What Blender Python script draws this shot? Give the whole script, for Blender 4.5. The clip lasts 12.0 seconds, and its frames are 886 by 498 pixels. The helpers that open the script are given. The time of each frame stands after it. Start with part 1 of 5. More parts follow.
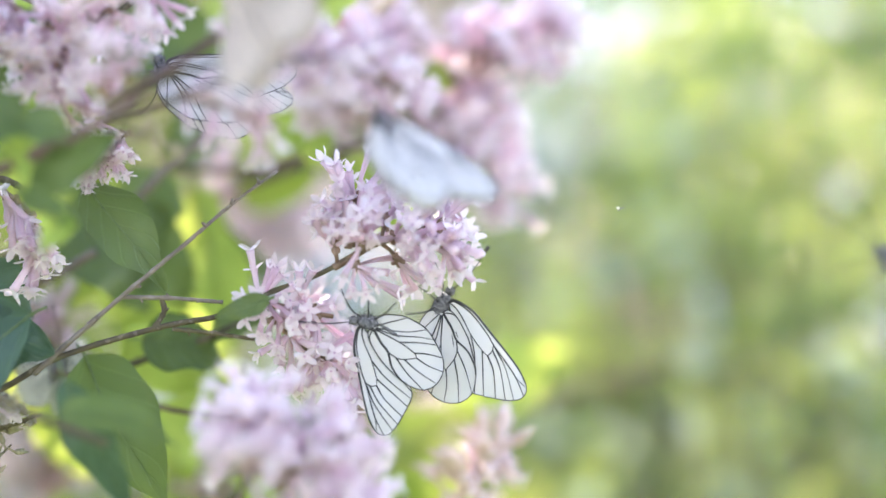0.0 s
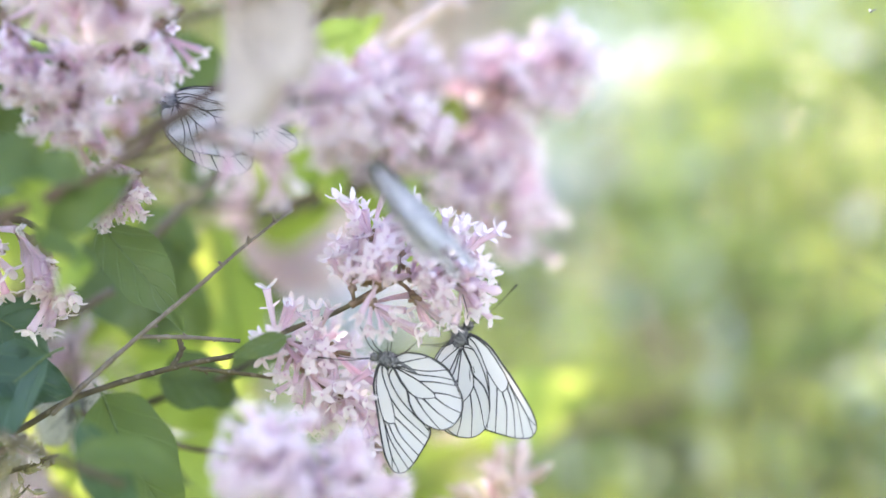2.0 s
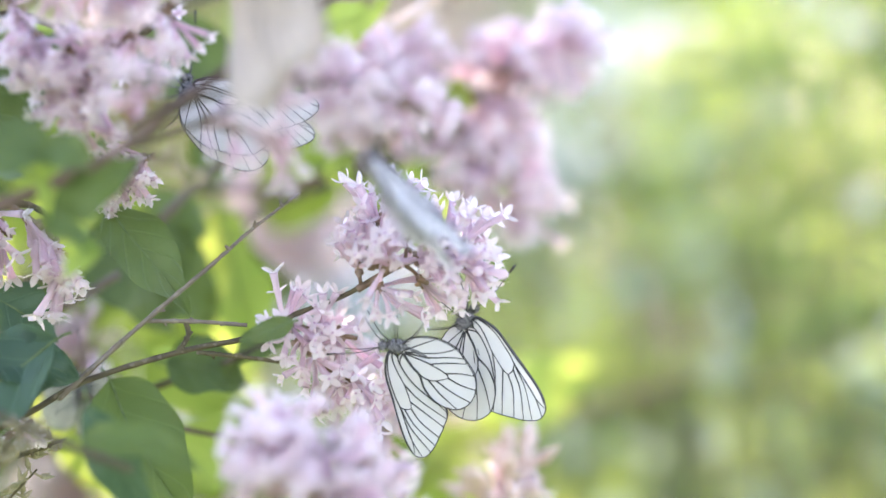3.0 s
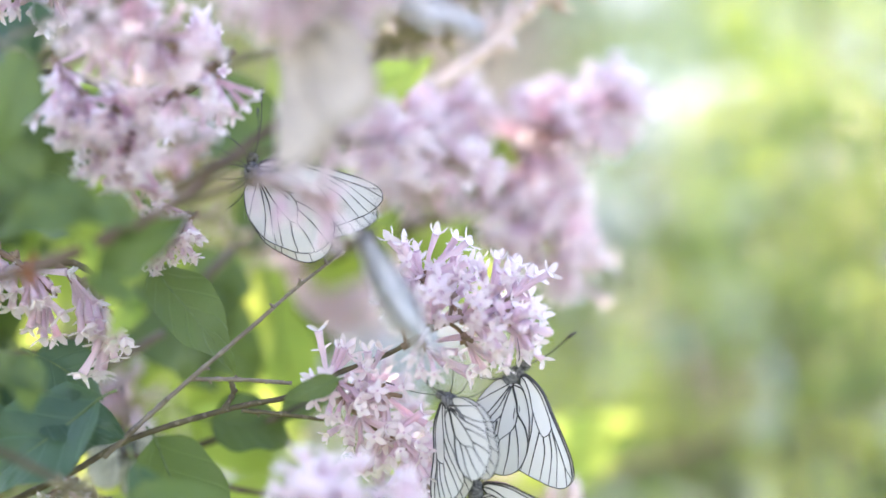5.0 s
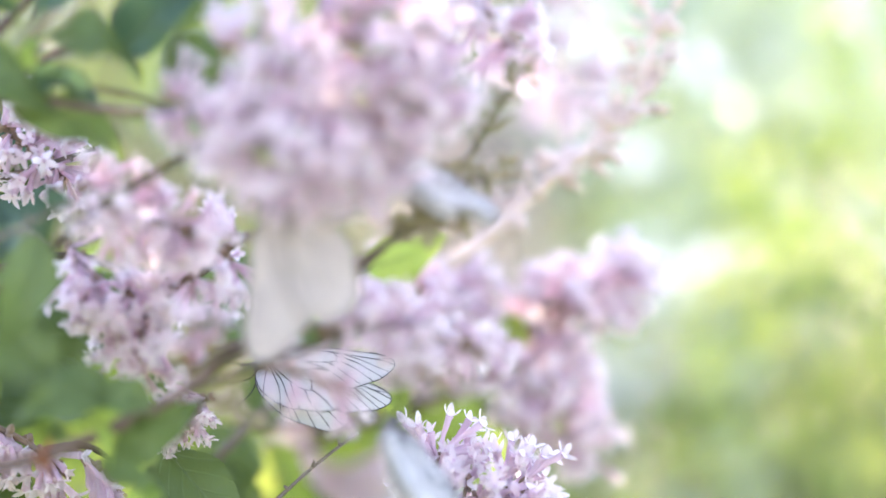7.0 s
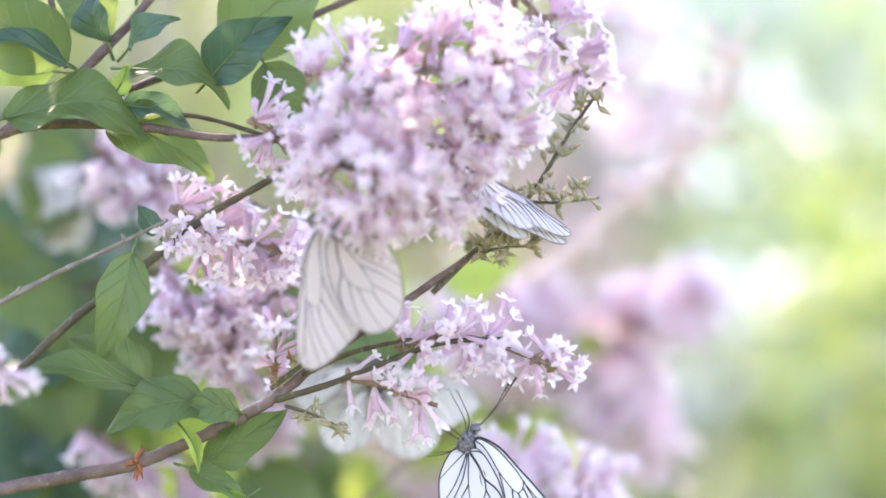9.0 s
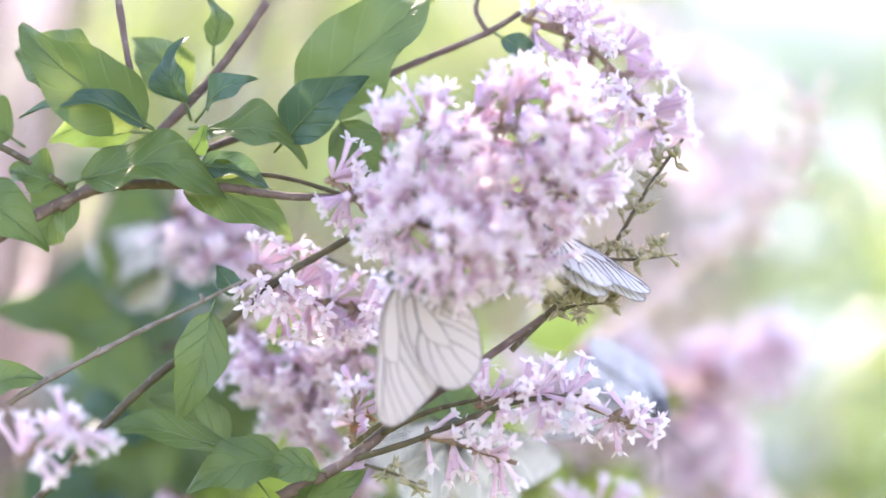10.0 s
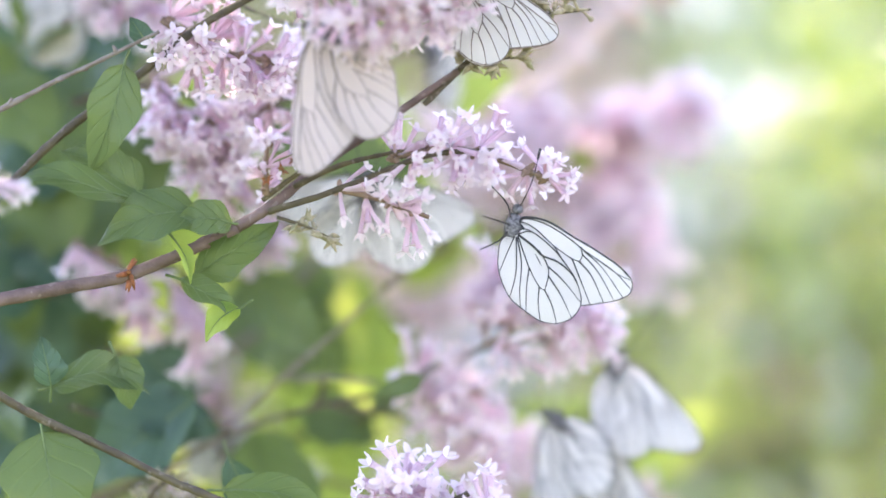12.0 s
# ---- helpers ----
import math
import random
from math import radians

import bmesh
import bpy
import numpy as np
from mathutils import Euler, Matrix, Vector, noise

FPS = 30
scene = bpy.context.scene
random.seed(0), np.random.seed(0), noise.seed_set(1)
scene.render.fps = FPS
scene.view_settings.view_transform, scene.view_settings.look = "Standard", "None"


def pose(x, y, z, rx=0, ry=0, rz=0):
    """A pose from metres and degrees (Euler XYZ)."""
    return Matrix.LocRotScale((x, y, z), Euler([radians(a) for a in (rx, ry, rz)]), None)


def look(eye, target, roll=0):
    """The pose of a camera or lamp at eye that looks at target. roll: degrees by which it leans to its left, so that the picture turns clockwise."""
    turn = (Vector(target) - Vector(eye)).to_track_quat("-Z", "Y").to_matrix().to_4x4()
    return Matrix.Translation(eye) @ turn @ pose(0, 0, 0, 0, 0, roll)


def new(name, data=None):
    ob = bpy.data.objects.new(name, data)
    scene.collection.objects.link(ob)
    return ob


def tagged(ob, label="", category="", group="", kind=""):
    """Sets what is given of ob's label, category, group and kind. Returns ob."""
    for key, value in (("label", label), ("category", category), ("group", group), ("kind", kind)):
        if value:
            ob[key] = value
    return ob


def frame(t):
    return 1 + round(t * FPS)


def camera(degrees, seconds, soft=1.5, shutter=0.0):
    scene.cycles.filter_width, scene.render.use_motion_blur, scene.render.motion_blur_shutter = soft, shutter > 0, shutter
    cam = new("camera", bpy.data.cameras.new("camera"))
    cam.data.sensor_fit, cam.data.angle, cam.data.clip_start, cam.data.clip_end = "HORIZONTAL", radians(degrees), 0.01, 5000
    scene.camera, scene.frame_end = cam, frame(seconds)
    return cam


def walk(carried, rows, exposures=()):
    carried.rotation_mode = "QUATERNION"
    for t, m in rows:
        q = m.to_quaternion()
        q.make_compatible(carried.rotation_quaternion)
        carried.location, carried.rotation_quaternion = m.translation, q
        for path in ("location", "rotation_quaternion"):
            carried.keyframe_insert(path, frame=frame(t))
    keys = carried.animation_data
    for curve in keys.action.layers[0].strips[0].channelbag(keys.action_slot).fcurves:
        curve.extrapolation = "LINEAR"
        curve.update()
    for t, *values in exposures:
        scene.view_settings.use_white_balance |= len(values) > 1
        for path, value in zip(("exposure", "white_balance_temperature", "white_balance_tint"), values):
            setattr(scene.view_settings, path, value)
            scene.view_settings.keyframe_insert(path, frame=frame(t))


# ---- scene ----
cam = camera(11.2, 12.0, soft=1.6, shutter=0.12)
cam.data.dof.use_dof = True
cam.data.dof.focus_distance = 1.0
cam.data.dof.aperture_fstop = cam.data.lens / 56.0   # a 56 mm wide pupil
WALK = [
    (0, look((0.0014, -1.0000, 1.3875), (0.0170, -0.0003, 1.3709), 0.634)),
    (0.5, look((0.0022, -1.0000, 1.3884), (0.0179, -0.0003, 1.3700), 0.543)),
    (1, look((0.0027, -1.0000, 1.3905), (0.0122, -0.0002, 1.3711), 0.388)),
    (1.5, look((0.0033, -1.0000, 1.3926), (0.0113, -0.0001, 1.3791), 0.296)),
    (2, look((0.0031, -1.0000, 1.3941), (0.0133, -0.0002, 1.3791), 0.182)),
    (2.5, look((0.0024, -1.0000, 1.3950), (0.0135, -0.0003, 1.3744), 0.096)),
    (2.7, look((0.0020, -1.0000, 1.3954), (0.0125, -0.0003, 1.3750), 0.083)),
    (4.3, look((0.0003, -1.0000, 1.3959), (0.0102, -0.0002, 1.3808), 0.045)),
    (4.5, look((-0.0001, -1.0000, 1.3961), (0.0086, -0.0001, 1.3832), 0.038)),
    (5, look((-0.0013, -1.0000, 1.3967), (0.0019, -0.0000, 1.3883), 0.010)),
    (5.5, look((-0.0018, -1.0000, 1.3977), (-0.0018, -0.0000, 1.3977), -0.026)),
    (5.8, look((-0.0035, -1.0000, 1.3982), (-0.0005, -0.0000, 1.4029), -0.056)),
    (6, look((-0.0049, -1.0000, 1.3985), (-0.0005, -0.0001, 1.4090), -0.080)),
    (6.5, look((-0.0063, -1.0000, 1.4046), (0.0002, -0.0001, 1.4180), -0.210)),
    (7, look((-0.0080, -1.0000, 1.4100), (-0.0010, -0.0002, 1.4284), -0.254)),
    (7.2, look((-0.0087, -1.0004, 1.4110), (-0.0039, -0.0007, 1.4316), -0.242)),
    (8.8, look((0.0004, -1.0496, 1.4083), (-0.0165, -0.0500, 1.4309), -0.042)),
    (9, look((0.0014, -1.0500, 1.4086), (-0.0174, -0.0504, 1.4316), -0.057)),
    (9.5, look((0.0035, -1.0500, 1.4112), (-0.0254, -0.0509, 1.4417), -0.270)),
    (10, look((0.0045, -1.0500, 1.4111), (-0.0346, -0.0513, 1.4445), -0.409)),
    (10.5, look((0.0045, -1.0500, 1.4092), (-0.0255, -0.0509, 1.4387), -0.279)),
    (11, look((0.0039, -1.0500, 1.4058), (-0.0205, -0.0504, 1.4215), -0.211)),
    (11.5, look((0.0038, -1.0500, 1.4037), (-0.0173, -0.0502, 1.4043), -0.101)),
    (12, look((0.0045, -1.0500, 1.3998), (-0.0156, -0.0503, 1.3899), -0.080)),
]
walk(cam, WALK, exposures=[(0, 2.98, 7250, 26), (5, 2.98, 7250, 26), (7.2, 3.01, 7150, 28), (9.0, 3.02, 7050, 32), (10.5, 3.04, 7050, 34), (12, 3.03, 7100, 32)])

# ---- light ----
SUN_UP, SUN_WAY = radians(52), radians(-25)   # the sun stands beyond the bush, a little to the left
world = bpy.data.worlds.new("sky")
scene.world = world
world.use_nodes = True
wn = world.node_tree
sky = wn.nodes.new("ShaderNodeTexSky")
sky.sky_type, sky.sun_disc = "NISHITA", False
sky.sun_elevation, sky.sun_rotation = SUN_UP, SUN_WAY
sky.altitude = 800
sky.air_density, sky.dust_density, sky.ozone_density = 1.0, 0.7, 1.0
wn.links.new(sky.outputs[0], wn.nodes["Background"].inputs[0])
wn.nodes["Background"].inputs[1].default_value = 0.15
sun = new("sun", bpy.data.lights.new("sun", "SUN"))
sun.data.energy, sun.data.angle, sun.data.color = 2.2, radians(0.53), (1.0, 0.95, 0.86)
TO_SUN = Vector((math.sin(SUN_WAY) * math.cos(SUN_UP), math.cos(SUN_WAY) * math.cos(SUN_UP), math.sin(SUN_UP)))
sun.matrix_world = look(TO_SUN * 20, (0, 0, 0))


# ---- materials ----
def material(name):
    m = bpy.data.materials.new(name)
    m.use_nodes = True
    m.node_tree.nodes.clear()
    return m, m.node_tree.nodes, m.node_tree.links


def value(nodes, links, op, a, b=None, c=None):
    n = nodes.new("ShaderNodeMath")
    n.operation = op
    for i, v in enumerate((a, b, c)):
        if v is None:
            continue
        if isinstance(v, (int, float)):
            n.inputs[i].default_value = v
        else:
            links.new(v, n.inputs[i])
    return n.outputs[0]


def ramp(nodes, links, fac, stops):
    n = nodes.new("ShaderNodeValToRGB")
    while len(n.color_ramp.elements) < len(stops):
        n.color_ramp.elements.new(0.5)
    for e, (p, col) in zip(n.color_ramp.elements, stops):
        e.position, e.color = p, (*col, 1)
    links.new(fac, n.inputs[0])
    return n.outputs[0]


def blend(nodes, links, fac, a, b, mode="MIX"):
    n = nodes.new("ShaderNodeMix")
    n.data_type, n.blend_type = "RGBA", mode
    for sock, v in ((n.inputs[0], fac), (n.inputs[6], a), (n.inputs[7], b)):
        if isinstance(v, (int, float)):
            sock.default_value = v
        elif isinstance(v, tuple):
            sock.default_value = (*v, 1)
        else:
            links.new(v, sock)
    return n.outputs[2]


def grain(nodes, links, scale, detail=3.0):
    co = nodes.new("ShaderNodeTexCoord")
    n = nodes.new("ShaderNodeTexNoise")
    n.inputs["Scale"].default_value, n.inputs["Detail"].default_value = scale, detail
    links.new(co.outputs["Object"], n.inputs["Vector"])
    return n.outputs[0]


def finish(nodes, links, colour, rough, thin=0.0, thin_colour=None, bump=None, bump_by=0.0002, spec=0.4):
    """A surface of that colour; thin is the share of light that passes through the sheet."""
    out = nodes.new("ShaderNodeOutputMaterial")
    p = nodes.new("ShaderNodeBsdfPrincipled")
    p.inputs["Roughness"].default_value = rough
    p.inputs["Specular IOR Level"].default_value = spec
    if isinstance(colour, tuple):
        p.inputs["Base Color"].default_value = (*colour, 1)
    else:
        links.new(colour, p.inputs["Base Color"])
    if bump is not None:
        b = nodes.new("ShaderNodeBump")
        b.inputs["Distance"].default_value = bump_by
        links.new(bump, b.inputs["Height"])
        links.new(b.outputs[0], p.inputs["Normal"])
    last = p.outputs[0]
    if thin:
        t = nodes.new("ShaderNodeBsdfTranslucent")
        c = thin_colour if thin_colour is not None else colour
        if isinstance(c, tuple):
            t.inputs[0].default_value = (*c, 1)
        else:
            links.new(c, t.inputs[0])
        mix = nodes.new("ShaderNodeMixShader")
        mix.inputs[0].default_value = thin
        links.new(last, mix.inputs[1])
        links.new(t.outputs[0], mix.inputs[2])
        last = mix.outputs[0]
    links.new(last, out.inputs[0])


def petal_material(name, pale, deep, thin):
    m, n, l = material(name)
    rnd = n.new("ShaderNodeObjectInfo").outputs["Random"]
    g = grain(n, l, 900)
    col = ramp(n, l, value(n, l, "ADD", value(n, l, "MULTIPLY", rnd, 0.75), value(n, l, "MULTIPLY", g, 0.3)), [(0.1, deep), (0.75, pale)])
    finish(n, l, col, 0.6, thin, col, g, 0.00015, 0.25)
    return m


def leaf_material(name, dark, light, glow, thin=0.42):
    m, n, l = material(name)
    uv = n.new("ShaderNodeUVMap").outputs[0]
    sep = n.new("ShaderNodeSeparateXYZ")
    l.new(uv, sep.inputs[0])
    across = value(n, l, "ABSOLUTE", value(n, l, "SUBTRACT", sep.outputs[0], 0.5))
    ribs = value(n, l, "PINGPONG", value(n, l, "SUBTRACT", value(n, l, "MULTIPLY", sep.outputs[1], 5.0), value(n, l, "MULTIPLY", across, 3.2)), 0.5)
    rib = value(n, l, "SUBTRACT", 1.0, value(n, l, "SMOOTH_MIN", value(n, l, "MULTIPLY", ribs, 9.0), value(n, l, "MULTIPLY", across, 42.0), 0.3))
    rib = value(n, l, "MAXIMUM", rib, 0.0)
    rnd = n.new("ShaderNodeObjectInfo").outputs["Random"]
    g = grain(n, l, 120, 5)
    fine = grain(n, l, 1500, 2)
    base = ramp(n, l, value(n, l, "ADD", value(n, l, "MULTIPLY", g, 0.7), value(n, l, "MULTIPLY", rnd, 0.4)), [(0.25, dark), (0.8, light)])
    stain = ramp(n, l, grain(n, l, 60, 6), [(0.60, (0, 0, 0)), (0.78, (1, 1, 1))])
    base = blend(n, l, value(n, l, "MULTIPLY", stain, 0.5), base, tuple(0.5 * (a + b) + 0.02 for a, b in zip(dark, (0.14, 0.13, 0.05))))
    col = blend(n, l, value(n, l, "MULTIPLY", rib, 0.2), base, tuple(min(1, 1.9 * c + 0.02) for c in light))
    through_col = blend(n, l, value(n, l, "MULTIPLY", rib, 0.05), glow, tuple(0.8 * c for c in glow))
    height = value(n, l, "SUBTRACT", value(n, l, "ADD", value(n, l, "MULTIPLY", fine, 0.3), value(n, l, "MULTIPLY", g, 1.5)), value(n, l, "MULTIPLY", rib, 0.5))
    finish(n, l, col, 0.36, thin, through_col, height, 0.0004, 0.26)
    return m


def bark_material(name, dark, light):
    m, n, l = material(name)
    g, f = grain(n, l, 260, 5), grain(n, l, 1400, 3)
    col = ramp(n, l, g, [(0.3, dark), (0.7, light)])
    dots = ramp(n, l, grain(n, l, 700, 0), [(0.70, (0, 0, 0)), (0.74, (1, 1, 1))])
    col = blend(n, l, value(n, l, "MULTIPLY", dots, 0.2), col, (0.36, 0.30, 0.25))
    finish(n, l, col, 0.7, bump=value(n, l, "ADD", g, f), bump_by=0.0003)
    return m


def wing_material(name, white, shade, thin):
    m, n, l = material(name)
    uv = n.new("ShaderNodeUVMap").outputs[0]
    sep = n.new("ShaderNodeSeparateXYZ")
    l.new(uv, sep.inputs[0])
    g = grain(n, l, 180, 4)
    edge = value(n, l, "MULTIPLY", value(n, l, "POWER", sep.outputs[0], 5.0), 0.5)
    col = blend(n, l, value(n, l, "MULTIPLY", value(n, l, "ADD", edge, 0.15), g), white, shade)
    finish(n, l, col, 0.65, thin, col, grain(n, l, 2500, 1), 0.00008, 0.2)
    return m


def plain(name, dark, light, scale, rough=0.7, thin=0.0, spec=0.3):
    m, n, l = material(name)
    g = grain(n, l, scale, 4)
    col = ramp(n, l, g, [(0.3, dark), (0.7, light)])
    finish(n, l, col, rough, thin, col if thin else None, g, 0.0002, spec)
    return m


PETAL = petal_material("lilac petal", (0.88, 0.80, 0.805), (0.84, 0.72, 0.74), 0.74)
TUBE = petal_material("lilac tube", (0.85, 0.72, 0.76), (0.76, 0.575, 0.655), 0.70)
THROAT = plain("floret throat", (0.60, 0.42, 0.53), (0.72, 0.54, 0.62), 800, thin=0.3)
BUD = plain("bud scale", (0.19, 0.18, 0.09), (0.36, 0.29, 0.19), 500)
STALK = bark_material("green stalk", (0.045, 0.032, 0.018), (0.098, 0.078, 0.034))
BARK = bark_material("brown bark", (0.075, 0.045, 0.034), (0.15, 0.098, 0.08))
RACHIS = bark_material("flower stalk", (0.13, 0.078, 0.05), (0.25, 0.165, 0.11))
CALYX = plain("calyx", (0.24, 0.16, 0.09), (0.42, 0.29, 0.24), 600, thin=0.3)
GREY_BARK = bark_material("grey bark", (0.11, 0.082, 0.062), (0.20, 0.16, 0.125))
RIB = plain("pale leaf rib", (0.10, 0.15, 0.05), (0.17, 0.23, 0.085), 500, 0.5, 0.3)
RUST = plain("rusty scale", (0.17, 0.055, 0.022), (0.33, 0.12, 0.045), 700)
LEAF = leaf_material("lilac leaf", (0.042, 0.076, 0.024), (0.092, 0.136, 0.046), (0.21, 0.29, 0.075), 0.36)
LEAF_BLUE = leaf_material("bluish leaf", (0.026, 0.060, 0.036), (0.058, 0.108, 0.066), (0.13, 0.23, 0.09), 0.28)
LEAF_OLIVE = leaf_material("olive leaf", (0.060, 0.098, 0.026), (0.105, 0.150, 0.042), (0.22, 0.31, 0.08), 0.40)
# Young leaf; its raised glow also puts sunlight into the colour.
LEAF_YOUNG = leaf_material("young leaf", (0.10, 0.19, 0.03), (0.17, 0.28, 0.05), (0.52, 0.63, 0.13), 0.62)
WING = wing_material("butterfly wing", (0.645, 0.615, 0.575), (0.47, 0.44, 0.41), 0.36)
WING_CREAM = wing_material("cream butterfly wing", (0.58, 0.49, 0.43), (0.42, 0.345, 0.295), 0.42)
VEIN = plain("wing vein", (0.018, 0.016, 0.016), (0.05, 0.045, 0.045), 900, 0.6)
VEIN_PALE = plain("faded wing vein", (0.14, 0.11, 0.095), (0.24, 0.19, 0.165), 900, 0.6)
FUR = plain("butterfly fur", (0.028, 0.028, 0.031), (0.22, 0.21, 0.21), 1500, 0.9)
def far_leaf(name, dark, light, glow):
    m, n, l = material(name)
    col = ramp(n, l, grain(n, l, 30, 4), [(0.3, dark), (0.7, light)])
    finish(n, l, col, 0.24, 0.5, glow, spec=0.5)
    return m


# Three copies of one leaf: sun and shade are put into their colours.
FAR_LEAF = [far_leaf("far leaf painted sunlit", (0.12, 0.18, 0.02), (0.18, 0.24, 0.035), (0.47, 0.56, 0.17)),
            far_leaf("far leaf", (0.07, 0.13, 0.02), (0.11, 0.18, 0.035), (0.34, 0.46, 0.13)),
            far_leaf("far leaf painted shaded", (0.045, 0.085, 0.025), (0.07, 0.12, 0.035), (0.16, 0.24, 0.07)),
            far_leaf("far blossom", (0.57, 0.47, 0.50), (0.70, 0.59, 0.61), (0.62, 0.50, 0.51)),
            # Bluish leaf with distance haze and sky glow put into its colour.
            far_leaf("far leaf hazy bluish", (0.14, 0.20, 0.16), (0.20, 0.26, 0.22), (0.42, 0.54, 0.42)),
            # Pale blossom colour, also painted in where sky shows between leaves.
            far_leaf("far pale blossom and sky", (0.52, 0.56, 0.60), (0.66, 0.69, 0.72), (0.58, 0.62, 0.66))]
GROUND = plain("grassy ground", (0.06, 0.10, 0.02), (0.14, 0.17, 0.05), 3, 0.9)


# ---- builders ----
def mesh_of(name, bm, *mats):
    me = bpy.data.meshes.new(name)
    bm.to_mesh(me)
    bm.free()
    for m in mats:
        me.materials.append(m)
    me.polygons.foreach_set("use_smooth", [True] * len(me.polygons))
    return me


def part(name, bm, mat, parent, label=""):
    data = bm if isinstance(bm, bpy.types.Mesh) else mesh_of(name, bm, *(mat if isinstance(mat, (list, tuple)) else (mat,)))
    ob = new(name, data)
    ob.parent = parent
    return tagged(ob, label)


def thing(name, place, label, category, group=""):
    ob = new(name)
    ob.empty_display_size = 0.005
    ob.matrix_world = Matrix.Translation(place)
    return tagged(ob, label, category, group)


def smooth_line(points, steps=6):
    """A smooth line through the points (Catmull-Rom)."""
    p = [Vector(q) for q in points]
    if len(p) < 3:
        return [p[0].lerp(p[-1], i / steps) for i in range(steps + 1)]
    p = [2 * p[0] - p[1], *p, 2 * p[-1] - p[-2]]
    out = []
    for a, b, c, d in zip(p, p[1:], p[2:], p[3:]):
        for i in range(steps):
            t = i / steps
            out.append(0.5 * (2 * b + (c - a) * t + (2 * a - 5 * b + 4 * c - d) * t * t + (3 * b - a - 3 * c + d) * t ** 3))
    return out + [p[-2]]


def tube(bm, line, r0, r1, sides=8, knots=0.0, rng=None, mat=0):
    """A tapering round stem along the line, with swollen nodes."""
    rings, up = [], Vector((0.3, 0.5, 0.8))
    for i, q in enumerate(line):
        ahead = (line[min(i + 1, len(line) - 1)] - line[max(i - 1, 0)]).normalized()
        side = ahead.cross(up).normalized()
        top = side.cross(ahead)
        r = r0 + (r1 - r0) * i / max(1, len(line) - 1)
        if knots and rng:
            r *= 1 + knots * (rng.random() ** 4)
        rings.append([bm.verts.new(q + (side * math.cos(a) + top * math.sin(a)) * r) for a in [2 * math.pi * k / sides for k in range(sides)]])
    for a, b in zip(rings, rings[1:]):
        for k in range(sides):
            bm.faces.new((a[k], a[(k + 1) % sides], b[(k + 1) % sides], b[k])).material_index = mat
    for ring in (rings[0][::-1], rings[-1]):
        bm.faces.new(ring).material_index = mat
    return bm


def stem(parent, points, r0, r1, mat=None, name="stem", knots=0.22, seed=1, label=""):
    rng = random.Random(seed)
    base = parent.matrix_world.translation
    line = smooth_line([Vector(p) - base for p in points], 10)
    line = [q + Vector((rng.uniform(-1, 1), rng.uniform(-1, 1), rng.uniform(-1, 1))) * r0 * 0.05 for q in line]
    bm = tube(bmesh.new(), line, r0, r1, 10, knots, rng)
    if name == "twig":
        for k in range(4, len(line) - 2, 6):
            d = Vector((rng.gauss(0, 1), rng.gauss(0, 0.6), rng.gauss(0, 1))).normalized()
            tube(bm, [line[k], line[k] + d * r0 * 1.4, line[k] + d * r0 * 2.5], r0 * 0.85, r0 * 0.4, 6)
    return part(name, bm, mat or BARK, parent, label)


def turned(z, x_hint):
    """A turn whose z axis is z and whose x axis lies near x_hint."""
    z = Vector(z).normalized()
    y = z.cross(Vector(x_hint))
    y = y.normalized() if y.length > 1e-6 else z.orthogonal().normalized()
    x = y.cross(z)
    return Matrix((x, y, z)).transposed().to_4x4()


# florets
def floret_mesh(name, length, spread, recurve, size, rng):
    bm = bmesh.new()
    rings = []
    bend = Vector((rng.uniform(-1, 1), rng.uniform(-1, 1), 0)) * 0.0006
    for f, r in ((0, 0.0004), (0.10, 0.0008), (0.17, 0.00072), (0.19, 0.00042), (0.6, 0.00055), (0.93, 0.00078), (1, 0.00092)):
        c = Vector((0, 0, length * f)) + bend * math.sin(f * math.pi)
        rings.append([bm.verts.new(c + Vector((math.cos(a), math.sin(a), 0)) * r) for a in [k * math.pi / 3 for k in range(6)]])
    for i, (a, b) in enumerate(zip(rings, rings[1:])):
        for k in range(6):
            bm.faces.new((a[k], a[(k + 1) % 6], b[(k + 1) % 6], b[k])).material_index = 3 if i < 3 else 1
    bm.faces.new(rings[-1]).material_index = 2
    for k in range(4):
        a = k * math.pi / 2 + rng.uniform(-0.12, 0.12)
        s = spread * rng.uniform(0.85, 1.1)
        out, side = Vector((math.cos(a), math.sin(a), 0)), Vector((-math.sin(a), math.cos(a), 0))
        cols = []
        for f, w, dip in ((0.10, 0.15, 0), (0.36, 0.245, 0.05), (0.66, 0.225, 0.07), (0.89, 0.105, 0.05)):
            ang = s - recurve * f
            c = Vector((0, 0, length)) + (out * math.sin(ang) + Vector((0, 0, 1)) * math.cos(ang)) * size * f
            lift = (Vector((0, 0, 1)) * math.sin(ang) - out * math.cos(ang)) * size
            cols.append([bm.verts.new(c + side * size * w + lift * dip), bm.verts.new(c - lift * dip * 0.4), bm.verts.new(c - side * size * w + lift * dip)])
        tip = bm.verts.new(Vector((0, 0, length)) + (out * math.sin(s - recurve) + Vector((0, 0, 1)) * math.cos(s - recurve)) * size)
        for p, q in zip(cols, cols[1:]):
            bm.faces.new((p[0], p[1], q[1], q[0]))
            bm.faces.new((p[1], p[2], q[2], q[1]))
        bm.faces.new((cols[-1][0], cols[-1][1], tip))
        bm.faces.new((cols[-1][1], cols[-1][2], tip))
    return mesh_of(name, bm, PETAL, TUBE, THROAT, CALYX)


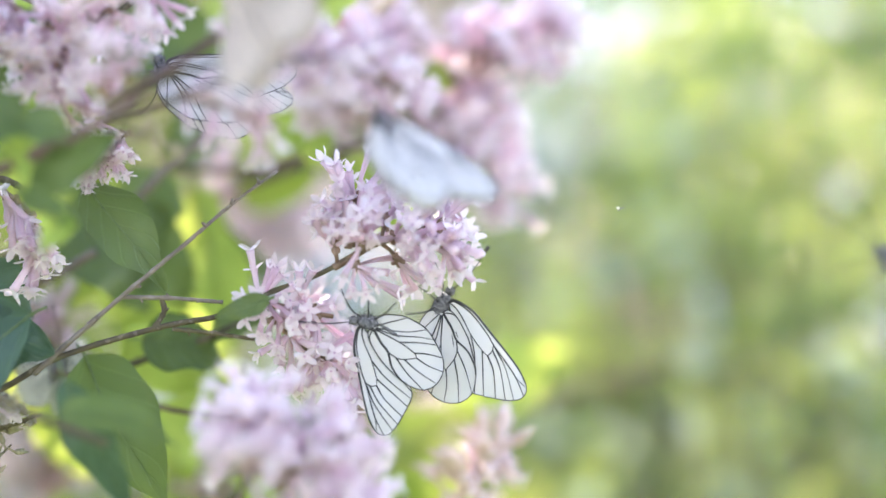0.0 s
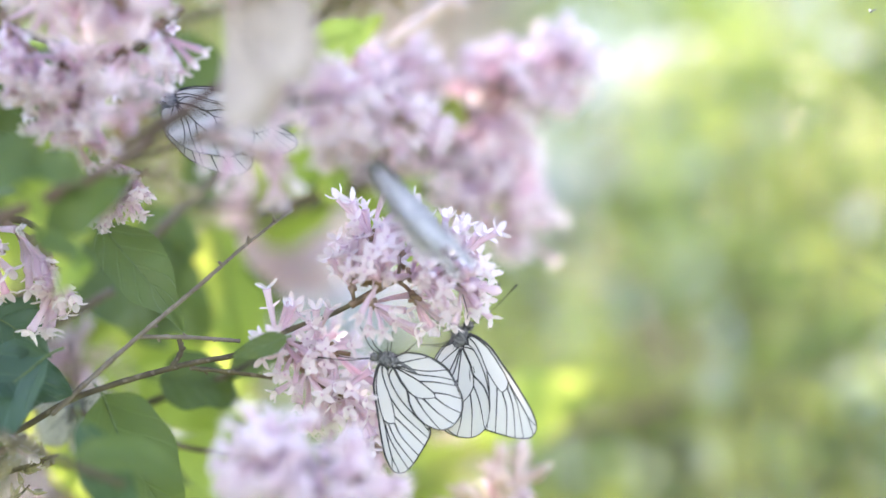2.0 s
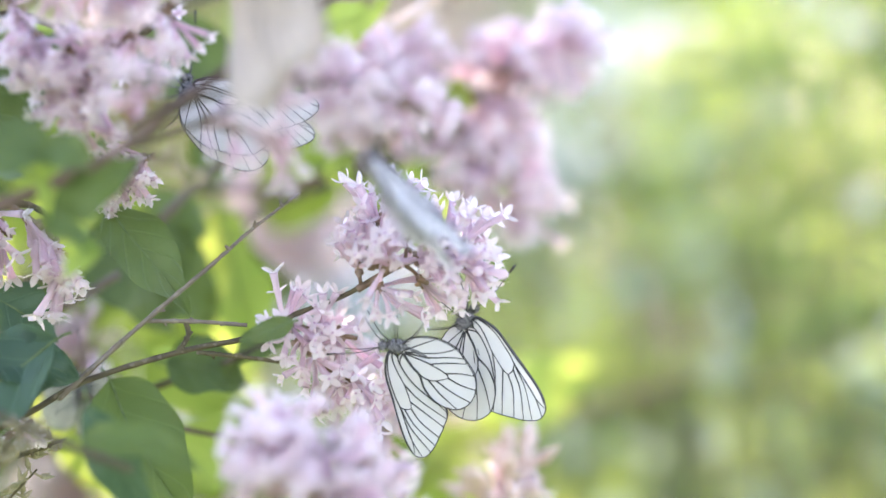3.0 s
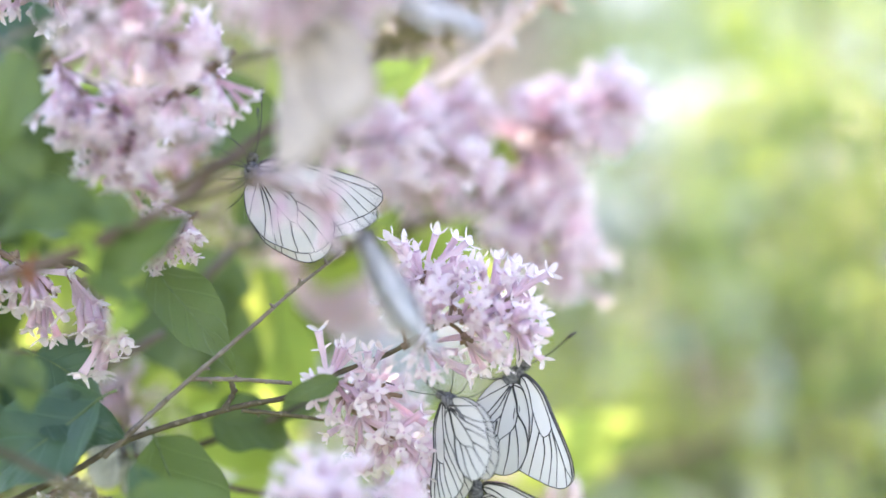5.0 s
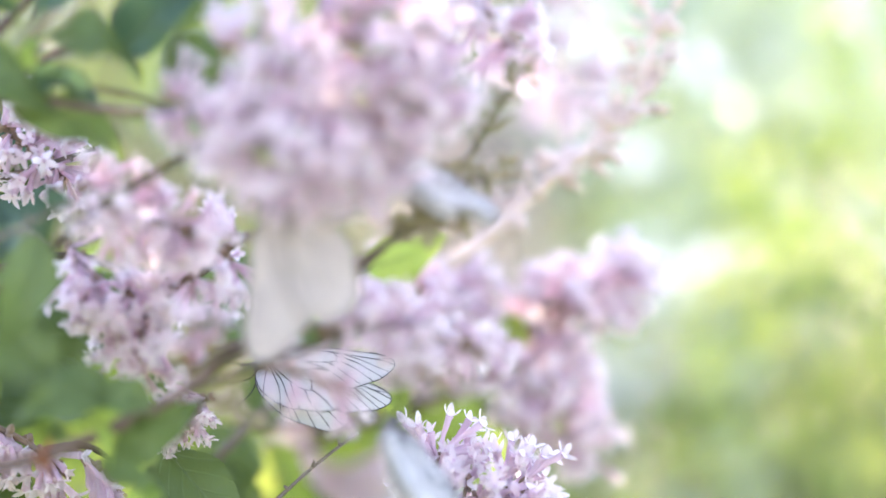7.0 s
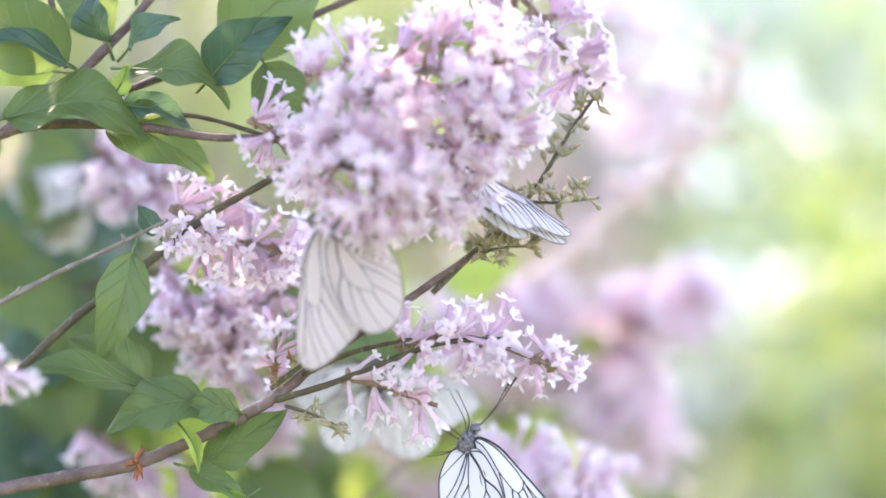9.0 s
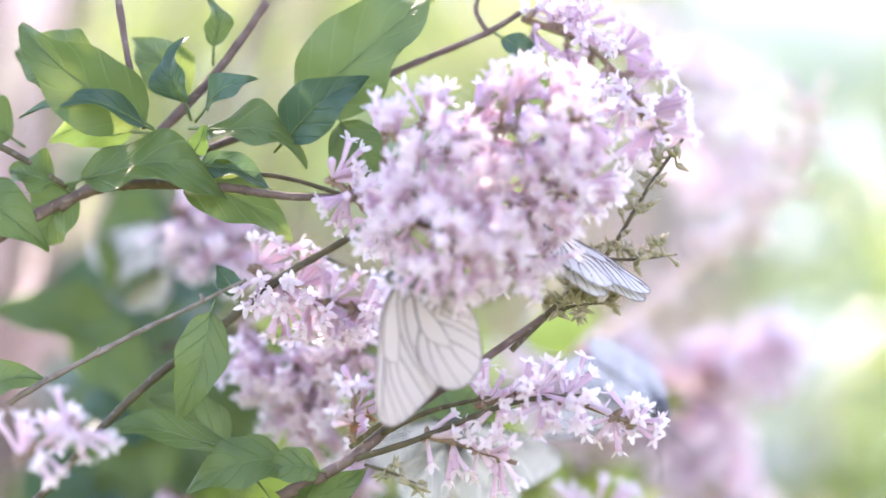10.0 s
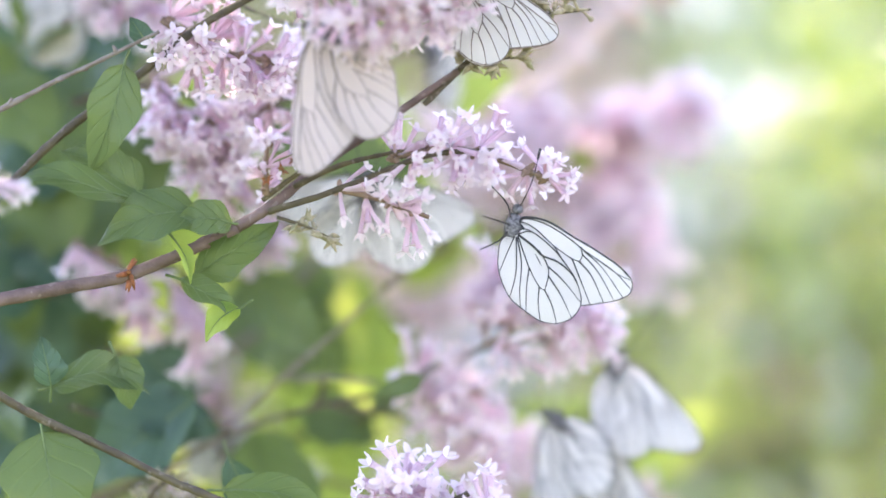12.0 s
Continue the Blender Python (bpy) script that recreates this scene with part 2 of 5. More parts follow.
def bud_mesh(name, length, rng):
    bm = bmesh.new()
    rings = []
    for f, r in ((0, 0.0004), (0.12, 0.0008), (0.2, 0.0005), (0.55, 0.0005), (0.75, 0.0009), (0.9, 0.0011), (1, 0.0005)):
        rings.append([bm.verts.new((math.cos(a) * r, math.sin(a) * r, length * f)) for a in [k * math.pi / 3 for k in range(6)]])
    for i, (a, b) in enumerate(zip(rings, rings[1:])):
        for k in range(6):
            bm.faces.new((a[k], a[(k + 1) % 6], b[(k + 1) % 6], b[k])).material_index = 2 if i < 2 else 1
    bm.faces.new(rings[-1]).material_index = 0
    return mesh_of(name, bm, PETAL, TUBE, CALYX)


frng = random.Random(5)
FLORETS = [floret_mesh("floret", 0.0098 + 0.0006 * (i % 4), 1.25 + 0.12 * (i % 3), (0.0, 0.35, 0.7)[i % 3], 0.0029 + 0.00015 * (i % 4), frng) for i in range(8)]
HALF = [floret_mesh("floret", 0.0090, 0.55 + 0.2 * i, -0.1, 0.0028, frng) for i in range(3)]
BUDS = [bud_mesh("floret_bud", 0.0068 + 0.0012 * i, frng) for i in range(3)]


def panicle(parent, points, radius, count, seed, tip=0.55, droop=0.0, buds=0.12, face=(0, -1, 0.1), facing=0.25, scale=1.0, half=0.12, label=""):
    """A flower head round a curved axis: a rachis with branchlets, and single florets on their ends."""
    rng = random.Random(seed)
    base = parent.matrix_world.translation
    line = smooth_line([Vector(p) - base for p in points], 8)
    bm = tube(bmesh.new(), line, 0.0009, 0.0005, 6)
    spots, twigs = [], []
    last = len(line) - 1
    clumps = max(5, count // 9)
    for c in range(clumps):
        f = (c + rng.random()) / clumps
        i = min(last - 1, int(f * last))
        q = line[i].lerp(line[i + 1], f * last - i)
        ahead = (line[i + 1] - line[i]).normalized()
        side = turned(ahead, (0, 0, 1))
        a = c * 2.4 + rng.uniform(-0.5, 0.5)
        prof = radius * (0.55 + 0.45 * math.sin(math.pi * min(1, 0.25 + 0.6 * f))) * (1 if f < 0.6 else 1 - (1 - tip) * (f - 0.6) / 0.4)
        out = (side.to_3x3() @ Vector((math.cos(a), math.sin(a), 0.35))).normalized()
        out = (out + Vector(face) * facing).normalized()
        reach = max(0.0, prof - 0.0115 * scale) * rng.uniform(0.55, 1.0)
        node = q + out * reach
        twigs.append([q, q.lerp(node, 0.5) + Vector((0, 0, 0.0004)), node])
        spots += [(node, out, prof)] * (count // clumps + (1 if rng.random() < (count % clumps) / clumps else 0))
    head = part("panicle", bm, RACHIS, parent, label)
    for way in twigs:
        if (way[-1] - way[0]).length > 0.0008:
            part("branchlet", tube(bmesh.new(), way, 0.0005, 0.0004, 5), RACHIS, head)
    for node, out, prof in spots:
        way = (out + Vector((rng.gauss(0, 0.48), rng.gauss(0, 0.48), rng.gauss(0, 0.48))) + Vector((0, 0, -droop))).normalized()
        kind = rng.random()
        data = rng.choice(BUDS) if kind < buds else rng.choice(HALF) if kind < buds + half else rng.choice(FLORETS)
        ob = new("floret" if kind >= buds else "floret_bud", data)
        ob.parent = head
        s = scale * rng.uniform(0.86, 1.1)
        start = node - way * rng.uniform(0, 0.0025)
        ob.matrix_basis = Matrix.Translation(start) @ turned(way, (rng.uniform(-1, 1), rng.uniform(-1, 1), rng.uniform(-1, 1))) @ Matrix.Diagonal((s, s, s, 1))
    return head


def leaf(parent, base_at, tip_at, width, mat=None, face=(0, -1, 0.3), bend=0.12, fold=0.25, twist=0.0, wave=0.09, seed=0, tail=0.0035, curl=0.10, label=""):
    """A pointed egg-shaped leaf from its base to its tip, arched, folded along the midrib and wavy at the rim, on a short petiole."""
    rng = random.Random(seed * 7 + 3)
    root = parent.matrix_world.translation
    a, b = Vector(base_at) - root, Vector(tip_at) - root
    length = (b - a).length
    along = (b - a).normalized()
    side = along.cross(Vector(face)).normalized()
    up = side.cross(along)
    bm = bmesh.new()
    uv = bm.loops.layers.uv.new("UVMap")
    ny, nx = 16, 4
    ph, sway, late = rng.uniform(0, 6), rng.uniform(-0.07, 0.07), rng.uniform(0.7, 1.4)
    rows = []
    for j in range(ny + 1):
        f = j / ny
        w = 0.5 * width * (math.sin(math.pi * f ** 0.72) ** 0.85 * (1 + 0.05 * math.sin(f * 17 + ph)) if 0 < f < 1 else 0) * (1 - 0.25 * f ** 3) + 0.0002
        c = a + along * length * f + up * length * (bend * math.sin(math.pi * f ** late) - curl * max(0, f - 0.45) ** 2 * 3) + side * length * sway * math.sin(math.pi * f)
        tw = twist * (f - 0.2)
        s2, u2 = side * math.cos(tw) + up * math.sin(tw), up * math.cos(tw) - side * math.sin(tw)
        row = []
        for i in range(-nx, nx + 1):
            g = i / nx
            rise = abs(g) * fold * w + wave * width * abs(g) ** 2 * math.sin(f * 11 + ph + (1.5 if g > 0 else 0))
            row.append(bm.verts.new(c + s2 * g * w + u2 * rise))
        rows.append(row)
    for j in range(ny):
        for i in range(2 * nx):
            fc = bm.faces.new((rows[j][i], rows[j][i + 1], rows[j + 1][i + 1], rows[j + 1][i]))
            for lp, (jj, ii) in zip(fc.loops, ((j, i), (j, i + 1), (j + 1, i + 1), (j + 1, i))):
                lp[uv].uv = (ii / (2 * nx), jj / ny)
    blade = part("leaf", bm, mat or LEAF, parent, label)
    rib = [a - along * tail - up * tail * 0.4, a] + [a + along * length * f + up * (length * (bend * math.sin(math.pi * f ** late) - curl * max(0, f - 0.45) ** 2 * 3) - 0.0001) + side * length * sway * math.sin(math.pi * f) for f in (0.25, 0.5, 0.75, 0.95)]
    part("midrib", tube(bmesh.new(), smooth_line(rib, 4), 0.00036, 0.0001, 5), RIB, blade)
    return blade


# butterflies
FORE = ((0, 0), (0.023, 0.053), (0.187, 0.107), (0.41, 0.102), (0.609, 0.096), (0.82, 0.079), (0.947, 0.045), (1.007, -0.007), (1.012, -0.084), (0.944, -0.175), (0.866, -0.238), (0.786, -0.299), (0.686, -0.352), (0.522, -0.322), (0.316, -0.214), (0.147, -0.104))
FORE_VEINS = (((0, 0), (0.024, 0.052), (0.189, 0.106), (0.411, 0.101), (0.61, 0.095), (0.821, 0.078), (0.946, 0.044)),
              ((0, 0), (0.04, 0.047), (0.2, 0.084), (0.416, 0.073), (0.522, 0.053), (0.669, 0.039), (0.857, 0.017), (0.967, 0.024)),
              ((0.513, 0.062), (0.553, 0.008), (0.557, -0.043)),
              ((0, 0), (0.073, 0.015), (0.179, 0.002), (0.326, -0.035), (0.496, -0.052), (0.557, -0.043)),
              ((0.557, -0.043), (0.69, -0.094), (0.872, -0.227)),
              ((0.496, -0.052), (0.635, -0.165), (0.792, -0.293)),
              ((0.326, -0.035), (0.501, -0.139), (0.722, -0.333)),
              ((0.547, 0.018), (0.718, -0.041), (0.938, -0.176)),
              ((0.545, 0.047), (0.734, 0), (0.983, -0.121)),
              ((0.669, 0.039), (0.851, 0.016), (1.016, -0.038)),
              ((0.01, -0.009), (0.196, -0.101), (0.419, -0.202), (0.657, -0.347)))
HIND = ((0, 0), (-0.012, 0.059), (0.053, 0.121), (0.276, 0.198), (0.488, 0.221), (0.646, 0.214), (0.812, 0.149), (0.879, 0.018), (0.853, -0.127), (0.755, -0.239), (0.61, -0.304), (0.445, -0.355), (0.279, -0.338), (0.138, -0.29), (-0.008, -0.177), (-0.038, -0.096))
HIND_VEINS = (((0.011, 0.007), (0.173, 0.064), (0.282, 0.087), (0.402, 0.172), (0.543, 0.215), (0.646, 0.213)),
              ((0.002, 0.009), (0.057, 0.12), (0.279, 0.197), (0.487, 0.219)),
              ((0.282, 0.087), (0.383, 0.076), (0.459, 0.034), (0.547, -0.061)),
              ((0.383, 0.076), (0.571, 0.122), (0.808, 0.146)),
              ((0.459, 0.034), (0.657, 0.035), (0.875, 0.006)),
              ((0.018, -0.002), (0.297, -0.068), (0.491, -0.085), (0.547, -0.061)),
              ((0.547, -0.061), (0.69, -0.079), (0.849, -0.132)),
              ((0.496, -0.086), (0.606, -0.167), (0.748, -0.239)),
              ((0.306, -0.07), (0.442, -0.185), (0.608, -0.296)),
              ((0.025, -0.015), (0.233, -0.104), (0.421, -0.242), (0.556, -0.323)),
              ((0.015, -0.02), (0.141, -0.095), (0.297, -0.206), (0.431, -0.352)),
              ((0.003, -0.029), (0.104, -0.181), (0.195, -0.309)))


def wing_meshes(name, outline, veins, length, sweep, mat, vein_mat):
    """A wing in the XZ plane, its long axis turned by sweep from straight ahead, and its raised veins."""
    rim = [Vector((p.x, 0, p.y)) for p in smooth_line([(x, y, 0) for x, y in outline] + [outline[0] + (0,)], 4)][:-1]
    hub = Vector((0.45, 0, -0.06))
    turn = Matrix.Rotation(-sweep, 4, "Y")

    def place(q):
        camber = 0.035 * math.sin(min(1.0, q.length) * math.pi) + 0.012 * math.sin(q.x * 14 + q.z * 9)
        return turn @ Vector((q.x * length, camber * length * 0.6, -q.z * length))

    bm = bmesh.new()
    uv = bm.loops.layers.uv.new("UVMap")
    rings = [[bm.verts.new(place(hub.lerp(q, f))) for q in rim] for f in (0.25, 0.5, 0.75, 1.0)]
    shares = (0.25, 0.5, 0.75, 1.0)
    mid = bm.verts.new(place(hub))
    n = len(rim)
    for k in range(n):
        for (a, fa), (b, fb) in zip(zip(rings, shares), zip(rings[1:], shares[1:])):
            fc = bm.faces.new((a[k], a[(k + 1) % n], b[(k + 1) % n], b[k]))
            for lp, f in zip(fc.loops, (fa, fa, fb, fb)):
                lp[uv].uv = (f, k / n)
        fc = bm.faces.new((mid, rings[0][(k + 1) % n], rings[0][k]))
        for lp, f in zip(fc.loops, (0, 0.25, 0.25)):
            lp[uv].uv = (f, k / n)
    vm = bmesh.new()
    for k, v in enumerate(veins):
        line = [place(Vector((p.x, 0, p.y))) for p in smooth_line([(x, y, 0) for x, y in v], 5)]
        heavy = 1.7 if k == 0 else 1.0   # the vein along the front edge
        tube(vm, line, 0.00018 * heavy, 0.00010 * heavy, 5)
    edge = [place(q) for q in rim] + [place(rim[0])]
    tube(vm, edge, 0.00012, 0.00012, 5)
    return mesh_of(name, bm, mat), mesh_of("venation", vm, vein_mat)


def fuzzy(bm, centre, radii, hairs, length, rng):
    """A furry egg-shaped body."""
    base = bmesh.ops.create_icosphere(bm, subdivisions=2, radius=1.0)["verts"]
    for v in base:
        v.co = Vector((v.co.x * radii[0], v.co.y * radii[1], v.co.z * radii[2])) * (1 + 0.08 * noise.noise(v.co * 3)) + centre
    for _ in range(hairs):
        d = Vector((rng.gauss(0, 1), rng.gauss(0, 1), rng.gauss(0, 1))).normalized()
        q = centre + Vector((d.x * radii[0], d.y * radii[1], d.z * radii[2])) * 0.95
        e = q + (d + Vector((-0.5, rng.uniform(-.3, .3), 0.1))).normalized() * length * rng.uniform(0.5, 1.2)
        s = d.orthogonal().normalized() * 0.00006
        bm.faces.new((bm.verts.new(q + s), bm.verts.new(q - s), bm.verts.new(e)))
    return bm


WINGS = {}


def butterfly(place, label, size=0.030, mat=None, spread=6, fore=108, hind=139, seed=1, legs=True, nerves=None):
    """A black-veined white butterfly: ahead is x, its back z. spread: how far each wing pair stands from closed, in degrees."""
    mat = mat or WING
    rng = random.Random(seed)
    top = thing("butterfly", place, label, "butterfly", "butterflies on the lilac")
    s = size / 0.030
    bm = fuzzy(bmesh.new(), Vector((0, 0, 0)), (0.0036 * s, 0.0019 * s, 0.0021 * s), 260, 0.0018 * s, rng)
    part("thorax", bm, FUR, top)
    bm = bmesh.new()
    line = smooth_line([Vector(p) * s for p in ((-0.002, 0, 0), (-0.006, 0, 0.0014), (-0.0105, 0, 0.0040), (-0.0145, 0, 0.0068))], 4)
    tube(bm, line, 0.0013 * s, 0.0006 * s, 8)
    part("abdomen", bm, FUR, top)
    bm = fuzzy(bmesh.new(), Vector((0.0043, 0, 0.0002)) * s, (0.0013 * s, 0.0014 * s, 0.0013 * s), 80, 0.0012 * s, rng)
    part("head", bm, FUR, top)
    for side in (1, -1):
        bm = bmesh.new()
        line = smooth_line([Vector(p) * s for p in ((0.005, 0.0006 * side, 0.0007), (0.011, 0.0035 * side, 0.0022), (0.0175, 0.0065 * side, 0.0026))], 6)
        tube(bm, line, 0.00013 * s, 0.00011 * s, 5)
        tube(bm, [line[-2], line[-1], line[-1] + (line[-1] - line[-2]) * 1.4], 0.00016 * s, 0.0003 * s, 6)
        part("antenna", bm, VEIN, top, "thin black clubbed antenna")
        if legs:
            for k, x in enumerate((0.0022, 0.0004, -0.0012)):
                bm = bmesh.new()
                knee = Vector((x * 1.6 + 0.002 * (1 - k), 0.0045 * side, -0.0028)) * s
                foot = Vector((x * 3 + 0.003 * (1 - k), 0.0062 * side, -0.0085 + 0.001 * k)) * s
                tube(bm, smooth_line([Vector((x, 0.0012 * side, -0.001)) * s, knee, foot], 4), 0.00018 * s, 0.0001 * s, 5)
                part("leg", bm, VEIN, top)
    wings = []
    for nm, outline, veins, sweep, root in (("forewing", FORE, FORE_VEINS, fore, 0.0016), ("hindwing", HIND, HIND_VEINS, hind, -0.0014)):
        lines = nerves or (VEIN if mat is WING else VEIN_PALE)
        key = (nm, size, sweep, mat.name, lines.name)
        if key not in WINGS:
            WINGS[key] = wing_meshes(nm, outline, veins, size * (1.0 if nm == "forewing" else 0.88), radians(sweep), mat, lines)
        for side in (1, -1):
            w = part(nm, WINGS[key][0], mat, top, "white wing with black veins" if lines is VEIN else "pale wing with faded brown veins")
            tagged(part("venation", WINGS[key][1], VEIN, w), kind="stuff")
            wings.append((w, side, root * s, 0.0008 * s if nm == "forewing" else 0.0013 * s))
    flap(wings, spread)
    return top, wings


def wing_pose(wing, spread, forward=0):
    """The wing's place on its body: spread away from its twin, and swept forward as in flight."""
    w, side, x, y = wing
    return pose(x, side * y, 0.0012, -side * spread) @ pose(0, 0, 0, 0, forward, 0)


def flap(wings, spread):
    for w in wings:
        w[0].matrix_basis = wing_pose(w, spread)


def seat(place, ahead, back):
    """The pose of a creature at place that faces ahead with its back towards back."""
    x = Vector(ahead).normalized()
    y = Vector(back).cross(x).normalized()
    z = x.cross(y)
    return Matrix.Translation(place) @ Matrix((x, y, z)).transposed().to_4x4()


def hang(place, tip, left):
    """The pose of a butterfly whose forewings point along tip, with its left flank towards left."""
    y = Vector(left).normalized()
    t = Vector(tip)
    t = (t - y * t.dot(y)).normalized()
    x = Matrix.Rotation(radians(108), 3, y) @ t
    return Matrix.Translation(place) @ Matrix((x, y, x.cross(y))).transposed().to_4x4()


# ---- setting ----
def ground():
    bm = bmesh.new()
    n = 60
    g = [[None] * (n + 1) for _ in range(n + 1)]
    for i in range(n + 1):
        for j in range(n + 1):
            x, y = [math.copysign(abs(2 * k / n - 1) ** 3 * 400, 2 * k / n - 1) for k in (i, j)]
            g[i][j] = bm.verts.new((x, y, 0.05 * noise.noise(Vector((x, y, 0)) * 0.4)))
    for i in range(n):
        for j in range(n):
            bm.faces.new((g[i][j], g[i + 1][j], g[i + 1][j + 1], g[i][j + 1]))
    tagged(new("ground", mesh_of("ground", bm, GROUND)), "grassy garden ground under the lilac bush", "ground", kind="structure")


def shrub(name, label, category, foot, height, clumps, seed, leaf_size, trunk=0.02):
    """A shrub or tree: a trunk, limbs to each clump, and a crown of many single leaves. clumps: place, radius, leaves, material."""
    rng = random.Random(seed)
    top = thing(name, foot, label, category)
    bm = bmesh.new()
    fork = Vector((0, 0, height * 0.35))
    tube(bm, smooth_line([(0, 0, -0.02), (0.02, 0.01, height * 0.18), fork], 5), trunk, trunk * 0.7, 8, 0.3, rng)
    for c, r, n, m in clumps[::5]:
        q = Vector(c) - Vector(foot)
        tube(bm, smooth_line([fork * rng.uniform(0.5, 1), fork.lerp(q, 0.5) + Vector((rng.uniform(-.05, .05), 0, 0.05)), q], 5), trunk * 0.16, trunk * 0.05, 6, 0.3, rng)
    part("trunk", bm, BARK, top)
    verts, faces, mats = [], [], []
    for c, r, n, m in clumps:
        q0 = Vector(c) - Vector(foot)
        for _ in range(n):
            d = Vector((rng.gauss(0, 0.5), rng.gauss(0, 0.5), rng.gauss(0, 0.5)))
            q = q0 + d * r
            s = leaf_size * rng.uniform(0.6, 1.25)
            a = Vector((rng.gauss(0, 1), rng.gauss(0, 1), rng.gauss(-0.4, 1))).normalized()
            b = a.orthogonal().normalized()
            b = (Matrix.Rotation(rng.uniform(0, 6.28), 3, a) @ b)
            k = len(verts)
            u = a.cross(b) * s * 0.1
            verts += [q, q + a * s * 0.45 + b * s * 0.27 + u, q + a * s * 0.5, q + a * s * 0.45 - b * s * 0.27 + u, q + a * s]
            faces += [(k, k + 1, k + 2), (k, k + 2, k + 3), (k + 1, k + 4, k + 2), (k + 2, k + 4, k + 3)]
            mats += [m] * 4
    me = bpy.data.meshes.new("crown")
    me.from_pydata(verts, [], faces)
    for m in FAR_LEAF:
        me.materials.append(m)
    me.polygons.foreach_set("material_index", mats)
    tagged(part("crown", me, None, top), kind="stuff")
    return top


# sunny: share of clumps in the leaf colour with sunlight painted in.
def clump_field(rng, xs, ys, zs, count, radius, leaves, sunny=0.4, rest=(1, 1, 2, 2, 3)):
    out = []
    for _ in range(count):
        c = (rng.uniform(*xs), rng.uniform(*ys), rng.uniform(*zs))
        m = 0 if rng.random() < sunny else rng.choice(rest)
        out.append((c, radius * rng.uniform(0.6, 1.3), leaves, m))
    return out


ground()

def yonder(u, v, y):
    """A place at depth y, by its slopes to the right and upwards from the eye's usual stand."""
    return (u * (y + 1), y, 1.40 + v * (y + 1))


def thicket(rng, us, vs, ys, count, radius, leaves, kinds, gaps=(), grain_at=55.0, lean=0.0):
    """Clumps over a window of slopes, in noise patches of leaves painted shaded, middle or sunlit. kinds: materials
    from dark to light; gaps: slopes and radius left open to the sky.
    """
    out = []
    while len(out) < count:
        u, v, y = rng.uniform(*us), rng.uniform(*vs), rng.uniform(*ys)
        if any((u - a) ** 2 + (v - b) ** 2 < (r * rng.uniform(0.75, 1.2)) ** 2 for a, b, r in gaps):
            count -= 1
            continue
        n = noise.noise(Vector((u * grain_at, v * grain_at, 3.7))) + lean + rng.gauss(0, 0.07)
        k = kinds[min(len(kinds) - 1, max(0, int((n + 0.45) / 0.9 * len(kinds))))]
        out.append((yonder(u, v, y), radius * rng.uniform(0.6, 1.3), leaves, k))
    return out


SKY_GAPS = ((0.074, 0.070, 0.012), (0.055, 0.036, 0.009), (0.036, -0.008, 0.008), (0.094, 0.037, 0.006), (0.064, -0.064, 0.005), (0.082, 0.008, 0.005))
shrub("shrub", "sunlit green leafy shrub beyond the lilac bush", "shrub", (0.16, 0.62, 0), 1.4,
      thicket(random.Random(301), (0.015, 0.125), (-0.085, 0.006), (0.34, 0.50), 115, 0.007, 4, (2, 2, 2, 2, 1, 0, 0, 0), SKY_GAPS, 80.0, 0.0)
      # Darker clumps: shade painted in by leaf colour, low on the right.
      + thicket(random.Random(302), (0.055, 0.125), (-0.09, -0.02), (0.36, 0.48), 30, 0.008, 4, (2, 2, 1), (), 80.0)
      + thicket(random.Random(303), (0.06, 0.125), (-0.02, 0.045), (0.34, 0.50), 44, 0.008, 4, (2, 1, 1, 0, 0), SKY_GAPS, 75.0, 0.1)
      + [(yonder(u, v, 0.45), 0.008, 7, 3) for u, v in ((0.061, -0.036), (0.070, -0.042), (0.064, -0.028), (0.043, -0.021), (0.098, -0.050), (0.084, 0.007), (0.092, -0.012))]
      # Bluish and pale clumps stand in for patches of sky.
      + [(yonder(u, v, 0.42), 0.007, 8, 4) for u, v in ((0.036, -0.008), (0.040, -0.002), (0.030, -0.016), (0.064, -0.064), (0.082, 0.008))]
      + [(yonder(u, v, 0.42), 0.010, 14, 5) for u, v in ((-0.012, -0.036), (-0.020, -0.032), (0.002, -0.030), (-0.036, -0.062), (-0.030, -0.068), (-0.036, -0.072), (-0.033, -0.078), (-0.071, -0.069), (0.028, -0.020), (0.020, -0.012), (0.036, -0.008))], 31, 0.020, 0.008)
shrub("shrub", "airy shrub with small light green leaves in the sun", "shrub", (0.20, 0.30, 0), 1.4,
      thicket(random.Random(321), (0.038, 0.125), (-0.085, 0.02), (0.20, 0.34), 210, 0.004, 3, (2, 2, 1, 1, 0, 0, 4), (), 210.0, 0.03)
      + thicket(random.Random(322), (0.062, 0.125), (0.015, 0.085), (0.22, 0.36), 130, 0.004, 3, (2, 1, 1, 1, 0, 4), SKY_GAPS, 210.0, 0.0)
      # Pale clumps paint in bright glints and bluish sky patches.
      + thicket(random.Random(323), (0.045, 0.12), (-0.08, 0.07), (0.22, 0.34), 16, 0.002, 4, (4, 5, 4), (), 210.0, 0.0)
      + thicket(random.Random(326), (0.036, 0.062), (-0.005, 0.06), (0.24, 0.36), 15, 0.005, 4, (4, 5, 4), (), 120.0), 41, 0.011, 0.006)
